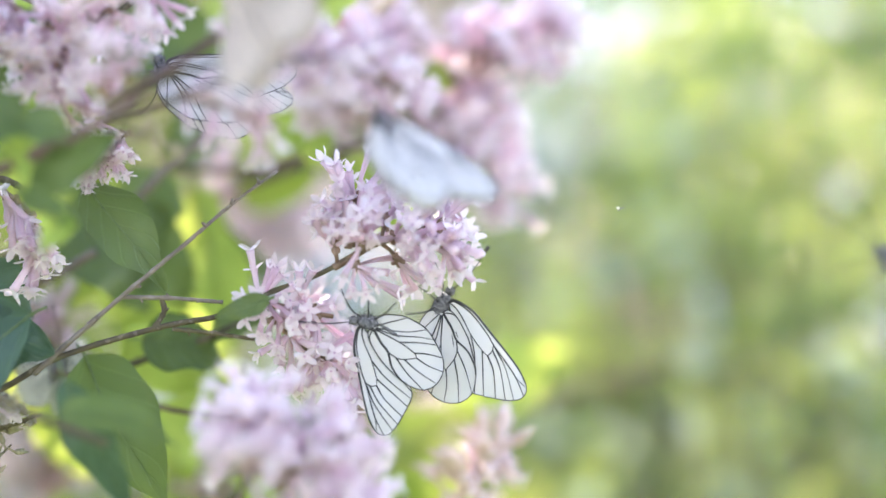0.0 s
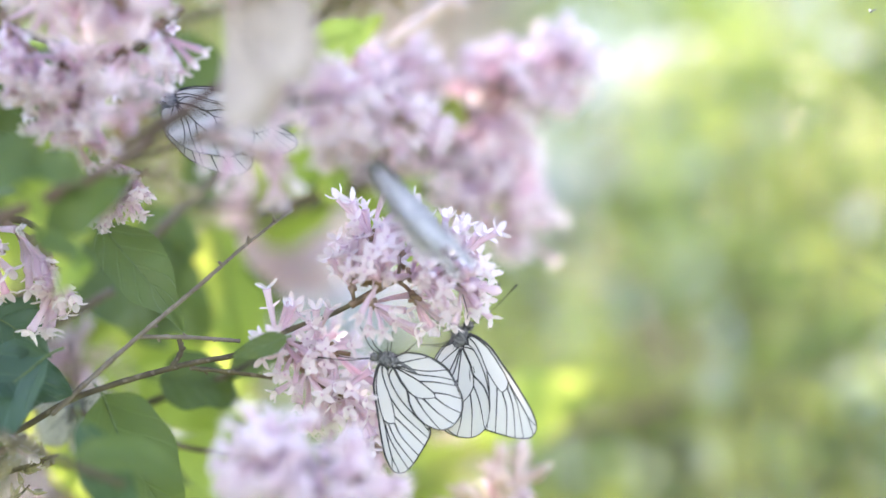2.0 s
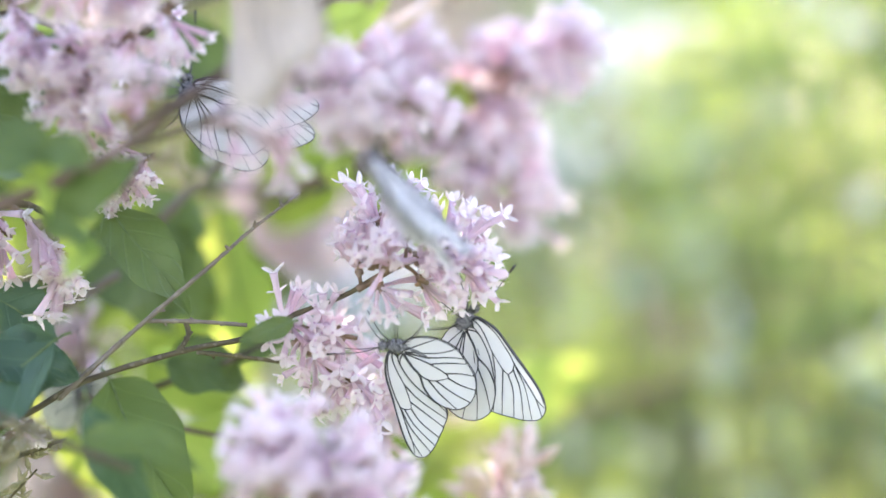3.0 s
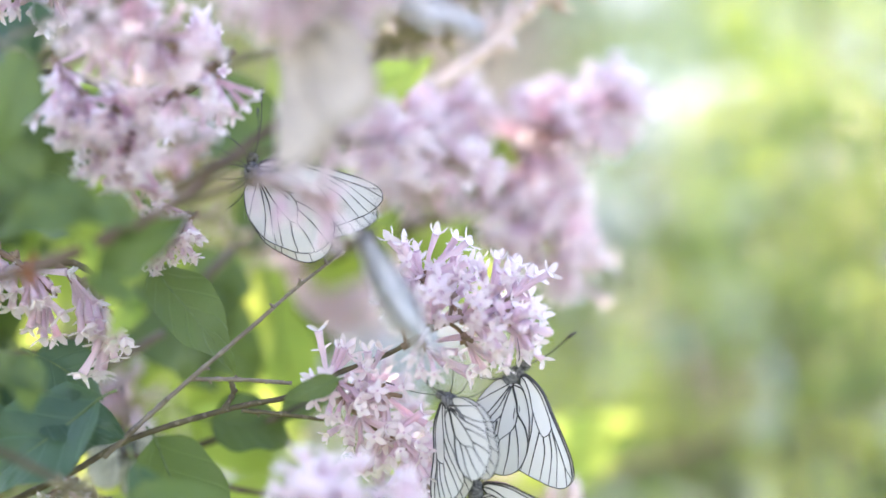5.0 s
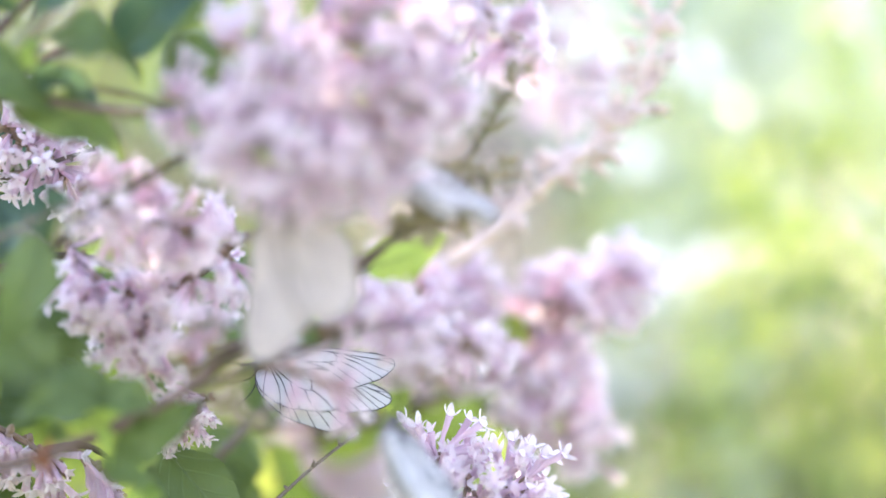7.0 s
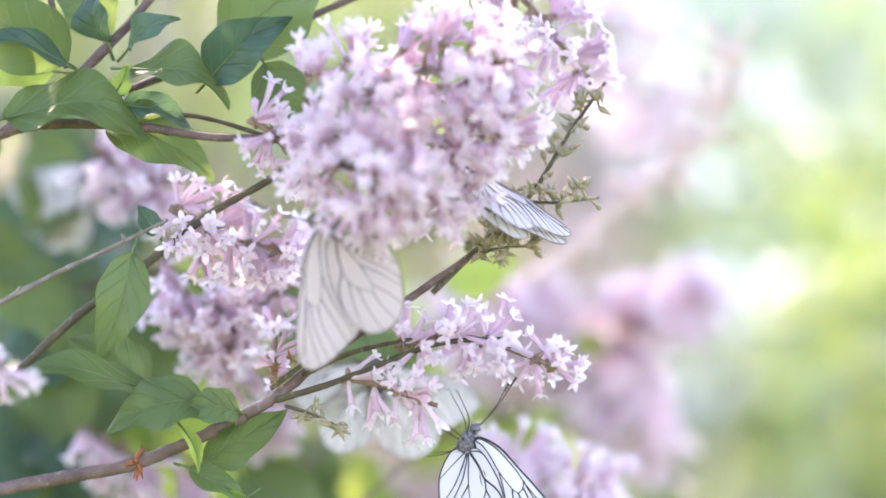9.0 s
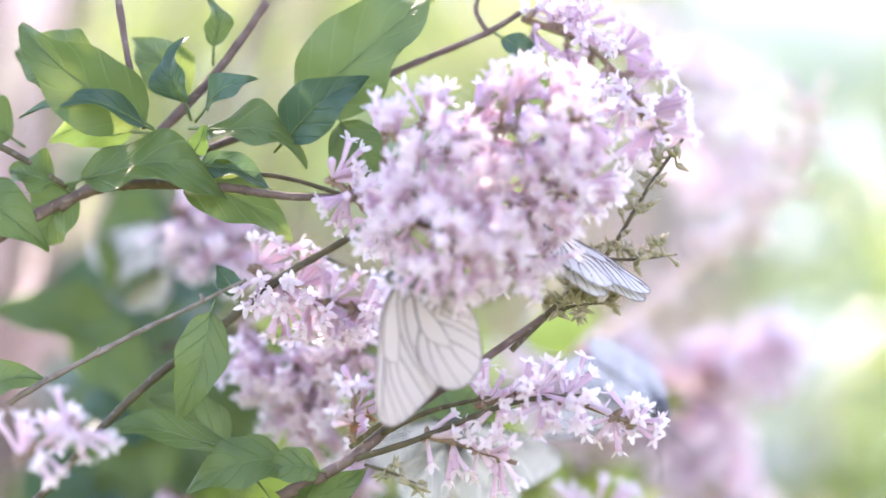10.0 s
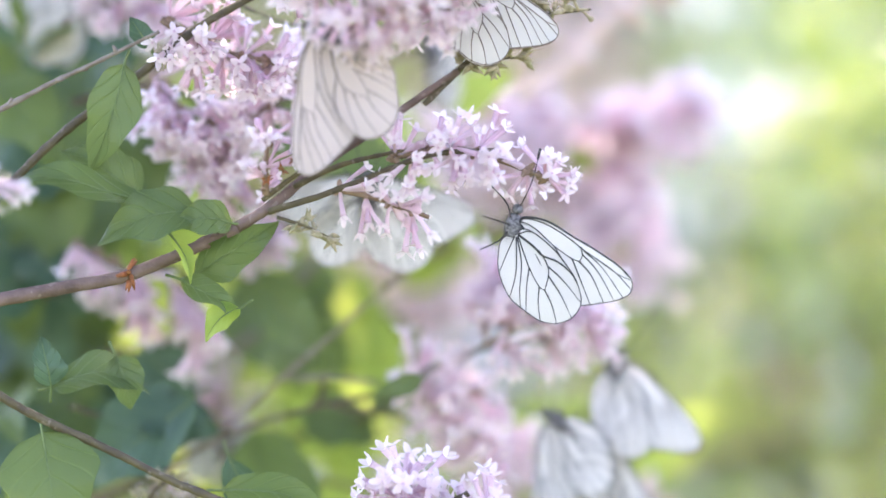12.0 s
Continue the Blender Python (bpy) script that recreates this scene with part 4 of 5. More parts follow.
stem(upper, [(-0.1067, -0.0500, 1.5015), (-0.1043, -0.0500, 1.4863), (-0.1009, -0.0500, 1.4718)], 0.0008, 0.0006, BARK, seed=29)
stem(upper, [(-0.0862, -0.0490, 1.4617), (-0.0712, -0.0470, 1.4611), (-0.0561, -0.0470, 1.4566)], 0.0006, 0.0005, STALK, seed=30)
panicle(upper, [(-0.0479, -0.0600, 1.4628), (-0.0277, -0.0700, 1.4683), (-0.0031, -0.0700, 1.4719)], 0.0200, 240, 33, tip=0.8, scale=0.9)
panicle(upper, [(-0.0454, -0.0600, 1.4529), (-0.0325, -0.0740, 1.4461), (-0.0144, -0.0620, 1.4415)], 0.0180, 230, 34, tip=0.7, facing=0.7, scale=0.9)
panicle(upper, [(-0.0256, -0.0600, 1.4552), (-0.0131, -0.0660, 1.4549), (-0.0019, -0.0660, 1.4585)], 0.0155, 150, 37, tip=0.7, scale=0.9)
panicle(upper, [(-0.0171, -0.0380, 1.4968), (-0.0007, -0.0360, 1.4892), (0.0157, -0.0360, 1.4687)], 0.0150, 150, 35, tip=0.6, scale=0.9)
panicle(upper, [(-0.0592, -0.0580, 1.4605), (-0.0536, -0.0580, 1.4555), (-0.0468, -0.0580, 1.4492)], 0.0105, 46, 36, buds=0.3, scale=0.9)

lower = thing(LB, (-0.1315, -0.0500, 1.3848), "lilac branch with a dense mauve flower head and long leaves", "lilac branch", G)
stem(lower, [(-0.1344, -0.0470, 1.3810), (-0.1243, -0.0470, 1.3910), (-0.1104, -0.0470, 1.4060), (-0.0991, -0.0470, 1.4166), (-0.0827, -0.0470, 1.4291), (-0.0700, -0.0470, 1.4391), (-0.0549, -0.0470, 1.4478), (-0.0485, -0.0480, 1.4531)], 0.0010, 0.0008, STALK, seed=31)
stem(lower, [(-0.1312, -0.0520, 1.4111), (-0.1237, -0.0520, 1.4155), (-0.1036, -0.0520, 1.4260), (-0.0935, -0.0520, 1.4307), (-0.0782, -0.0520, 1.4381)], 0.00072, 0.0004, GREY_BARK, "twig", 0.3, 32)
panicle(lower, [(-0.0788, -0.0400, 1.4412), (-0.0674, -0.0400, 1.4348), (-0.0516, -0.0400, 1.4310)], 0.0135, 109, 38, droop=0.3, scale=0.9)
panicle(left, [(-0.0702, -0.0200, 1.4231), (-0.0688, -0.0200, 1.4132), (-0.0685, -0.0200, 1.4034)], 0.0110, 56, 39, droop=0.4)
panicle(lower, [(-0.1257, -0.0850, 1.3990), (-0.1184, -0.0850, 1.4026), (-0.1117, -0.0850, 1.4062)], 0.0085, 30, 41, scale=0.9)
leaf(lower, (-0.0861, -0.0510, 1.4309), (-0.0937, -0.0530, 1.4069), 0.0115, LEAF, (0.3, -1, 0.75), 0.06, seed=30)
leaf(lower, (-0.0809, -0.0450, 1.4348), (-0.0853, -0.0450, 1.4418), 0.005, LEAF_BLUE, (0.3, -1, 0.2), 0.06, seed=31)

# ---- leaves of the upper branch ----
def crown_leaves():
    rows = [
        ((-0.1003, -0.0520, 1.4730), (-0.1280, -0.0560, 1.4948), 0.018, LEAF, (0.3, -1, -0.2)),
        ((-0.1003, -0.0520, 1.4723), (-0.1265, -0.0580, 1.4778), 0.0055, LEAF_BLUE, (0.0, -1, 0.6)),
        ((-0.1042, -0.0450, 1.4715), (-0.1232, -0.0450, 1.4710), 0.010, LEAF_YOUNG, (0.1, -1, 0.3)),
        ((-0.1147, -0.0530, 1.4605), (-0.0818, -0.0560, 1.4576), 0.016, LEAF, (0.0, -0.8, 0.9)),
        ((-0.0928, -0.0450, 1.4601), (-0.0683, -0.0450, 1.4486), 0.013, LEAF, (0.2, -1, 0.1)),
        ((-0.0915, -0.0520, 1.4773), (-0.0928, -0.0540, 1.4916), 0.009, LEAF_BLUE, (-0.5, -1, 0.2)),
        ((-0.0871, -0.0520, 1.4760), (-0.0757, -0.0560, 1.4829), 0.007, LEAF_BLUE, (0.1, -1, 0.8)),
        ((-0.0931, -0.0420, 1.4780), (-0.1038, -0.0420, 1.4945), 0.012, LEAF, (0.3, -1, 0.2)),
        ((-0.0858, -0.0450, 1.4904), (-0.0864, -0.0450, 1.5018), 0.006, LEAF, (0.3, -1, 0.2)),
        ((-0.0871, -0.0520, 1.4716), (-0.0643, -0.0560, 1.4638), 0.013, LEAF, (0.0, -0.9, 0.9)),
        ((-0.0886, -0.0500, 1.4636), (-0.0727, -0.0520, 1.4596), 0.007, LEAF_BLUE, (0.0, -1, 0.4)),
        ((-0.0692, -0.0530, 1.4689), (-0.0515, -0.0560, 1.4830), 0.0125, LEAF_BLUE, (0.4, -1, 0.5)),
        ((-0.0662, -0.0420, 1.4772), (-0.0372, -0.0440, 1.5015), 0.022, LEAF, (0.2, -1, 0.1)),
        ((-0.0574, -0.0460, 1.4731), (-0.0500, -0.0440, 1.4574), 0.013, LEAF, (0.3, -1, 0.0)),
        ((-0.0689, -0.0440, 1.4770), (-0.0676, -0.0440, 1.4815), 0.004, LEAF, (0.3, -1, 0.0)),
        ((-0.0215, -0.0400, 1.4922), (-0.0118, -0.0400, 1.4842), 0.0055, LEAF_BLUE, (0.3, -1, 0.0)),
        ((-0.1213, -0.0500, 1.4600), (-0.1314, -0.0500, 1.4639), 0.010, LEAF, (0.3, -1, 0.3)),
        ((-0.0897, -0.0540, 1.4661), (-0.0866, -0.0560, 1.4718), 0.0045, LEAF_YOUNG, (0.5, -1, 0.0)),
        ((-0.0407, -0.0550, 1.4568), (-0.0455, -0.0580, 1.4644), 0.003, LEAF_YOUNG, (0.8, -1, 0.0)),
    ]
    for k, (a, b, w, m, face) in enumerate(rows):
        leaf(upper, a, b, w, m, face, (0.16, 0.24, 0.12, 0.2)[k % 4], (0.3, 0.55, 0.4)[k % 3], (0.5, -0.4, 0.9, -0.7, 0.2)[k % 5], 0.15, seed=40 + k, tail=0.004, curl=(0.1, 0.3, 0.2)[k % 3])


crown_leaves()
leaf(lower, (-0.1047, -0.0120, 1.4157), (-0.0765, -0.0060, 1.3968), 0.022, LEAF, (0.2, -1, 0.8), 0.08, seed=86)
leaf(lower, (-0.1242, 0.0100, 1.4285), (-0.1069, 0.0100, 1.4086), 0.020, LEAF, (0.2, -1, 0.8), 0.08, seed=87)
leaf(lower, (-0.1187, 0.0200, 1.4515), (-0.1127, 0.0200, 1.4327), 0.010, LEAF, (0.2, -1, 0.8), 0.08, seed=88)
leaf(upper, (-0.1408, -0.0500, 1.4601), (-0.1219, -0.0520, 1.4454), 0.012, LEAF, (0.1, -1, 0.6), 0.12, 0.3, seed=80)
leaf(upper, (-0.1390, -0.0500, 1.4129), (-0.1230, -0.0520, 1.4168), 0.0085, LEAF, (0.1, -1, 0.4), 0.16, 0.3, seed=81)
leaf(upper, (-0.1312, -0.0460, 1.4703), (-0.1438, -0.0460, 1.4761), 0.012, LEAF, (0.1, -1, 0.4), 0.16, 0.3, seed=82)
leaf(upper, (-0.1173, -0.0460, 1.4594), (-0.1270, -0.0400, 1.4458), 0.013, LEAF, (0.1, -1, 0.5), 0.12, 0.3, seed=83)
leaf(upper, (-0.1123, -0.0460, 1.4829), (-0.1314, -0.0400, 1.4911), 0.016, LEAF, (0.1, -1, 0.2), 0.12, 0.3, seed=84)
stem(upper, [(-0.1381, -0.0510, 1.4707), (-0.1273, -0.0510, 1.4650), (-0.1183, -0.0500, 1.4590)], 0.0008, 0.0006, STALK, seed=85)

bottom = thing(LB, (-0.1190, -0.0500, 1.3588), "low lilac branch with broad leaves and a round flower head", "lilac branch", G)
stem(bottom, [(-0.1215, -0.0500, 1.3625), (-0.1140, -0.0500, 1.3575), (-0.1052, -0.0500, 1.3525), (-0.0914, -0.0500, 1.3462), (-0.0763, -0.0500, 1.3387), (-0.0701, -0.0500, 1.3362), (-0.0538, -0.0500, 1.3299)], 0.0010, 0.0008, STALK, seed=33)
stem(bottom, [(-0.0406, -0.0500, 1.3046), (-0.0288, -0.0500, 1.3166), (-0.0195, -0.0500, 1.3298), (-0.0100, -0.0500, 1.3358)], 0.0010, 0.0007, STALK, seed=34)
panicle(bottom, [(-0.0242, -0.0500, 1.3238), (-0.0242, -0.0500, 1.3321), (-0.0237, -0.0500, 1.3387)], 0.0118, 84, 42, tip=0.8)
panicle(bottom, [(-0.0180, -0.0500, 1.3215), (-0.0119, -0.0520, 1.3275), (-0.0040, -0.0500, 1.3325)], 0.0120, 92, 43, tip=0.8)
panicle(bottom, [(-0.0118, -0.0500, 1.3112), (-0.0053, -0.0500, 1.3170), (0.0007, -0.0500, 1.3205)], 0.0115, 70, 44, tip=0.8)
leaf(bottom, (-0.1045, -0.0510, 1.3494), (-0.0997, -0.0550, 1.3253), 0.022, LEAF, (0.1, -1, 0.15), 0.08, 0.2, wave=0.03, seed=60)
leaf(bottom, (-0.0729, -0.0120, 1.3559), (-0.1020, -0.0080, 1.3348), 0.021, LEAF_BLUE, (0.1, -1, 0.7), 0.08, seed=64)
leaf(bottom, (-0.0888, -0.0440, 1.3661), (-0.0850, -0.0440, 1.3541), 0.009, LEAF, (0.3, -1, 0.5), 0.1, seed=65)
leaf(bottom, (-0.0705, 0.0500, 1.3794), (-0.0490, 0.0600, 1.3542), 0.026, LEAF, (0.1, -1, 0.6), 0.06, seed=66)
leaf(bottom, (-0.0590, 0.0600, 1.3790), (-0.0400, 0.0700, 1.3560), 0.020, LEAF_OLIVE, (0.1, -1, 0.5), 0.06, seed=67)
leaf(bottom, (-0.0232, 0.0300, 1.3554), (-0.0367, 0.0300, 1.3480), 0.008, LEAF, (0.1, -1, 0.7), 0.06, seed=68)
stem(bottom, [(-0.0727, 0.0400, 1.3359), (-0.0560, 0.0350, 1.3423), (-0.0367, 0.0300, 1.3493), (-0.0205, 0.0300, 1.3568)], 0.0010, 0.0007, STALK, seed=69)
leaf(bottom, (-0.0643, -0.0350, 1.3432), (-0.0510, -0.0300, 1.3131), 0.0115, LEAF_BLUE, (-0.5, -1, 0.3), 0.06, seed=61, label="narrow bluish-green leaf")
leaf(bottom, (-0.1030, -0.0470, 1.3593), (-0.1048, -0.0470, 1.3706), 0.008, LEAF_BLUE, (0.6, -1, 0.2), 0.1, seed=62)
leaf(bottom, (-0.1026, -0.0450, 1.3592), (-0.0813, -0.0430, 1.3585), 0.010, LEAF, (0.1, -1, 0.8), 0.2, seed=63)
leaf(bottom, (-0.0648, -0.0450, 1.3361), (-0.0390, -0.0450, 1.3302), 0.0095, LEAF_OLIVE, (0.1, -1, 0.7), 0.1, 0.2, seed=99)
spike(bottom, [(-0.0862, -0.0300, 1.3233), (-0.0826, -0.0300, 1.3331), (-0.0766, -0.0300, 1.3392)], 10, 67, 0.9)


def shaded_leaves():
    rng = random.Random(88)
    a, b, c = Vector((-0.1306, 0.0450, 1.4139)), Vector((-0.1072, 0.0450, 1.4139)), Vector((-0.1308, 0.0450, 1.3260))
    for k in range(52):
        q = a + (b - a) * rng.random() + (c - a) * (rng.random() if k < 38 else rng.uniform(-0.6, 0)) + Vector((0, rng.uniform(-0.03, 0.05), 0))
        d = Vector((rng.uniform(-1, 1), rng.uniform(-0.3, 0.3), rng.uniform(-1, 0.3))).normalized()
        leaf(bottom, q, q + d * rng.uniform(0.024, 0.036), rng.uniform(0.014, 0.021), (LEAF, LEAF_BLUE)[k % 2], (rng.uniform(-.3, .3), -1, rng.uniform(0.5, 1.0)), seed=300 + k)


shaded_leaves()


def scales(parent, place, count, size, seed):
    """Rusty bud scales crowded round a node of a stem."""
    rng = random.Random(seed)
    base = Vector(place) - parent.matrix_world.translation
    for _ in range(count):
        d = Vector((rng.gauss(0, 1), rng.gauss(-0.5, 0.8), rng.gauss(0, 1))).normalized()
        side = d.orthogonal().normalized()
        q = base + d * size * 0.5
        bm = bmesh.new()
        tube(bm, [q, q + d * size * 0.5 + side * size * 0.1, q + d * size + side * size * 0.3], size * 0.28, size * 0.06, 5)
        part("scale", bm, RUST, parent)


scales(front, (-0.0853, -0.0500, 1.3843), 14, 0.0026, 1)
scales(upper, (-0.0486, -0.0520, 1.4530), 8, 0.0020, 2)

panicle(front, [(-0.0547, -0.0530, 1.4020), (-0.0546, -0.0550, 1.4088), (-0.0536, -0.0550, 1.4169)], 0.0068, 22, 120, tip=0.8, buds=0.3, half=0.3, scale=0.82)
scales(front, (-0.0555, -0.0560, 1.4131), 5, 0.0013, 20)
scales(front, (-0.0508, -0.0560, 1.4075), 5, 0.0013, 21)
scales(front, (-0.0483, -0.0560, 1.4094), 5, 0.0013, 22)
scales(front, (-0.0545, -0.0560, 1.4051), 5, 0.0013, 23)

# ---- inner bush ----
def inner_bush():
    """Shaded leaves and soft flower heads deeper in the bush."""
    rng = random.Random(77)
    for k, (x0, z0, yy) in enumerate(((-0.16, 1.18, 0.16), (-0.15, 1.36, 0.14), (-0.05, 1.22, 0.25), (-0.168, 1.325, 0.07), (-0.09, 1.35, 0.10), (-0.08, 1.29, 0.12), (-0.07, 1.36, 0.13), (-0.13, 1.39, 0.08), (-0.10, 1.26, 0.09), (-0.03, 1.29, 0.17), (-0.25, 1.28, 0.15), (-0.24, 1.24, 0.20), (-0.25, 1.33, 0.22))):
        b = thing(LB, (x0 - 0.05, yy, z0 - 0.03), "shaded green lilac branch deep in the bush", "lilac branch", G)
        pts = [(x0 - 0.12, yy + 0.03, z0 - 0.08), (x0, yy, z0), (x0 + 0.05, yy, z0 + 0.03), (x0 + 0.11, yy - 0.02, z0 + 0.05)]
        stem(b, pts, 0.0016, 0.0008, seed=90 + k)
        line = smooth_line(pts, 6)
        for j in range(11):
            q = line[3 + j % (len(line) - 3)] + Vector((rng.uniform(-.01, .01), rng.uniform(-.03, .03), rng.uniform(-.01, .01)))
            d = Vector((rng.uniform(-0.3, 1), rng.uniform(-.4, .4), rng.uniform(-1, 0.8))).normalized()
            leaf(b, q, q + d * rng.uniform(0.03, 0.045), rng.uniform(0.016, 0.024), rng.choice((LEAF, LEAF_YOUNG, LEAF_YOUNG)), (rng.uniform(-.6, .6), -1, rng.uniform(-.2, .8)), seed=200 + 20 * k + j)
    soft = thing(LB, (-0.0270, 0.2000, 1.3702), "pink lilac flower heads deeper in the bush", "lilac branch", G)
    stem(soft, [(-0.0400, 0.2000, 1.3190), (-0.0313, 0.2000, 1.3491), (-0.0256, 0.2000, 1.3732)], 0.0014, 0.0008, seed=99)
    panicle(soft, [(-0.0240, 0.2000, 1.3627), (-0.0271, 0.2000, 1.3762), (-0.0303, 0.2000, 1.3941)], 0.018, 130, 51, scale=1.15)
    panicle(soft, [(0.0129, 0.2200, 1.3000), (0.0135, 0.2200, 1.3153), (0.0119, 0.2200, 1.3275)], 0.016, 90, 52, scale=1.15)
    panicle(soft, [(-0.0800, 0.0900, 1.3521), (-0.0746, 0.0900, 1.3480)], 0.010, 40, 53)
    # Flower head added in place of a pale gap to the background.
    panicle(soft, [(-0.0367, 0.1300, 1.3032), (-0.0386, 0.1300, 1.3174)], 0.013, 70, 54, scale=1.1)
    panicle(soft, [(0.0045, 0.1200, 1.5026), (0.0235, 0.1200, 1.4849), (0.0306, 0.1200, 1.4629)], 0.022, 110, 55, scale=1.1)
    panicle(soft, [(-0.0901, 0.1500, 1.3072), (-0.0816, 0.1500, 1.3159), (-0.0730, 0.1500, 1.3260)], 0.020, 150, 56, scale=1.2)
    # Second head added to fill the same pale gap.
    panicle(soft, [(-0.0390, 0.1000, 1.2971), (-0.0371, 0.1000, 1.3109), (-0.0352, 0.1000, 1.3233)], 0.0095, 60, 57, scale=1.1)
    panicle(soft, [(-0.0739, 0.0600, 1.3462), (-0.0710, 0.0600, 1.3501), (-0.0746, 0.0600, 1.3561)], 0.0075, 22, 58)


inner_bush()

# ---- butterflies ----
pair_left = butterfly((0.0010, -0.0040, 1.3544), "white butterfly with black veins hanging under the flowers", 0.0240, seed=1, hind=148)
pair_right = butterfly((0.0157, 0.0030, 1.3584), "white butterfly with black veins clinging beside its mate", 0.0262, seed=2)
third = butterfly((0.0088, 0.0040, 1.3336), "white butterfly with black veins below the pair", 0.026, seed=3)
hover = butterfly((-0.0115, -0.0500, 1.3879), "white butterfly fluttering under the flower head", 0.0275, seed=4)
hanger = butterfly((-0.0399, 0.0040, 1.4029), "white black-veined butterfly feeding on the lilac", 0.0285, seed=5, spread=20)
creamy = butterfly((-0.0391, -0.0700, 1.4367), "cream-grey butterfly with folded wings hanging from the flowers", 0.030, WING_CREAM, seed=6, hind=143)
edgeways = butterfly((-0.0108, -0.0530, 1.4473), "white butterfly with half-open wings on the flower head", 0.0255, seed=7, spread=1, nerves=VEIN_PALE)
visitor = butterfly((-0.0005, -0.0500, 1.3950), "white black-veined butterfly alighting on the flowers", 0.0285, seed=8, hind=136)
low_one = butterfly((-0.0703, 0.0300, 1.3438), "white butterfly half hidden low in the bush", 0.022, seed=11, spread=30)
shy = butterfly((-0.1011, 0.0060, 1.4493), "white butterfly with a dark body resting deep in the bush", 0.028, seed=9, spread=12)
passing = butterfly((0.0629, 0.0600, 1.4029), "white butterfly flying past the lilac bush", 0.028, seed=10, spread=70)


def gnat(place):
    top = thing("fly", place, "tiny dark fly in flight", "insect")
    bm = bmesh.new()
    tube(bm, [Vector((-0.0008, 0, 0)), Vector((0, 0, 0.0001)), Vector((0.0006, 0, 0)), Vector((0.0009, 0, 0))], 0.00018, 0.0002, 6)
    part("body", bm, FUR, top)
    for side in (1, -1):
        bm = bmesh.new()
        v = [bm.verts.new(p) for p in ((0, 0, 0.0002), (-0.0003, side * 0.0009, 0.0006), (-0.0009, side * 0.001, 0.0006), (-0.0008, side * 0.0003, 0.0003))]
        bm.faces.new(v)
        part("wing", bm, WING, top)
    return top


fly = gnat((0.0564, 0.0000, 1.3802))


def motions():
    """Keys the butterflies and their wings over the clip."""
    def key_wings(wings, rows):
        for w in wings:
            walk(w[0], [(t, wing_pose(w, s)) for t, s in rows])

    SEEN_RIGHT, SEEN_LEFT = (0, 1, 0), (0, -1, 0)
    walk(pair_left[0], [(t, hang(q, w, v)) for t, q, w, v in (
        (0, (0.0008, -0.0040, 1.3547), (0.17, 0, -1), SEEN_RIGHT), (1.0, (0.0011, -0.0040, 1.3544), (0.17, 0, -1), SEEN_RIGHT), (1.5, (0.0009, -0.0040, 1.3552), (0.02, 0, -1), (0.1, 1, 0.1)),
        (2.0, (0.0016, -0.0040, 1.3548), (0.12, 0, -1), (0.1, 1, 0.05)), (2.5, (0.0017, -0.0040, 1.3541), (0.28, 0, -1), (0.0, 1, 0.1)), (2.7, (0.0020, -0.0040, 1.3540), (0.28, 0, -1), (0.0, 1, 0.1)),
        (4.3, (0.0012, -0.0040, 1.3554), (-0.12, 0, -1), (0.72, 0.7, 0)), (5.0, (0.0035, -0.0040, 1.3550), (-0.1, 0, -1), (0.75, 0.66, 0)), (5.5, (0.0042, -0.0040, 1.3548), (-0.05, 0, -1), (0.7, 0.7, 0)),
        (7.2, (0.0046, -0.0040, 1.3545), (-0.05, 0, -1), (0.7, 0.7, 0)), (12, (0.0101, -0.0040, 1.3500), (-0.12, 0, -1), (0.3, 0.9, 0)))])
    key_wings(pair_left[1], [(0, 2), (1.0, 3), (1.5, 6), (2.0, 4), (2.5, 3), (4.5, 3), (6, 4), (12, 6)])
    walk(pair_right[0], [(t, hang(q, w, v)) for t, q, w, v in (
        (0, (0.0167, 0.0030, 1.3584), (0.66, 0, -0.75), SEEN_LEFT), (1.0, (0.0170, 0.0030, 1.3580), (0.66, 0, -0.75), SEEN_LEFT), (1.5, (0.0170, 0.0030, 1.3585), (0.62, 0, -0.8), (0.3, -1, 0)),
        (2.0, (0.0169, 0.0030, 1.3591), (0.62, 0, -0.8), (0.3, -1, 0)), (2.5, (0.0165, 0.0030, 1.3594), (0.66, 0, -0.78), SEEN_LEFT), (4.3, (0.0173, 0.0030, 1.3589), (0.45, 0, -0.9), (-0.1, -1, 0)),
        (5.0, (0.0174, 0.0030, 1.3600), (0.43, 0, -0.9), (-0.1, -1, 0)), (5.5, (0.0165, 0.0030, 1.3604), (0.45, 0, -0.9), (-0.1, -1, 0)), (7.2, (0.0168, 0.0030, 1.3604), (0.45, 0, -0.9), (-0.1, -1, 0)),
        (12, (0.0231, 0.0030, 1.3618), (0.7, 0, -0.7), (0, -1, 0.1)))])
    key_wings(pair_right[1], [(0, 1), (2, 3), (4.5, 5), (5.5, 6), (12, 5)])
    walk(third[0], [(t, hang(q, w, (0.1, -1, 0))) for t, q, w in (
        (0, (0.0364, 0.0200, 1.2924), (0.8, 0, -0.5)), (2.7, (0.0313, 0.0200, 1.2988), (0.8, 0, -0.5)), (4.3, (0.0066, 0.0060, 1.3319), (0.85, 0, -0.5)), (4.6, (0.0062, 0.0060, 1.3333), (0.85, 0, -0.5)),
        (5.0, (0.0092, 0.0060, 1.3340), (0.9, 0, -0.4)), (5.5, (0.0090, 0.0060, 1.3330), (0.9, 0, -0.4)), (12, (0.0197, 0.0060, 1.3418), (0.5, 0, -0.8)))])
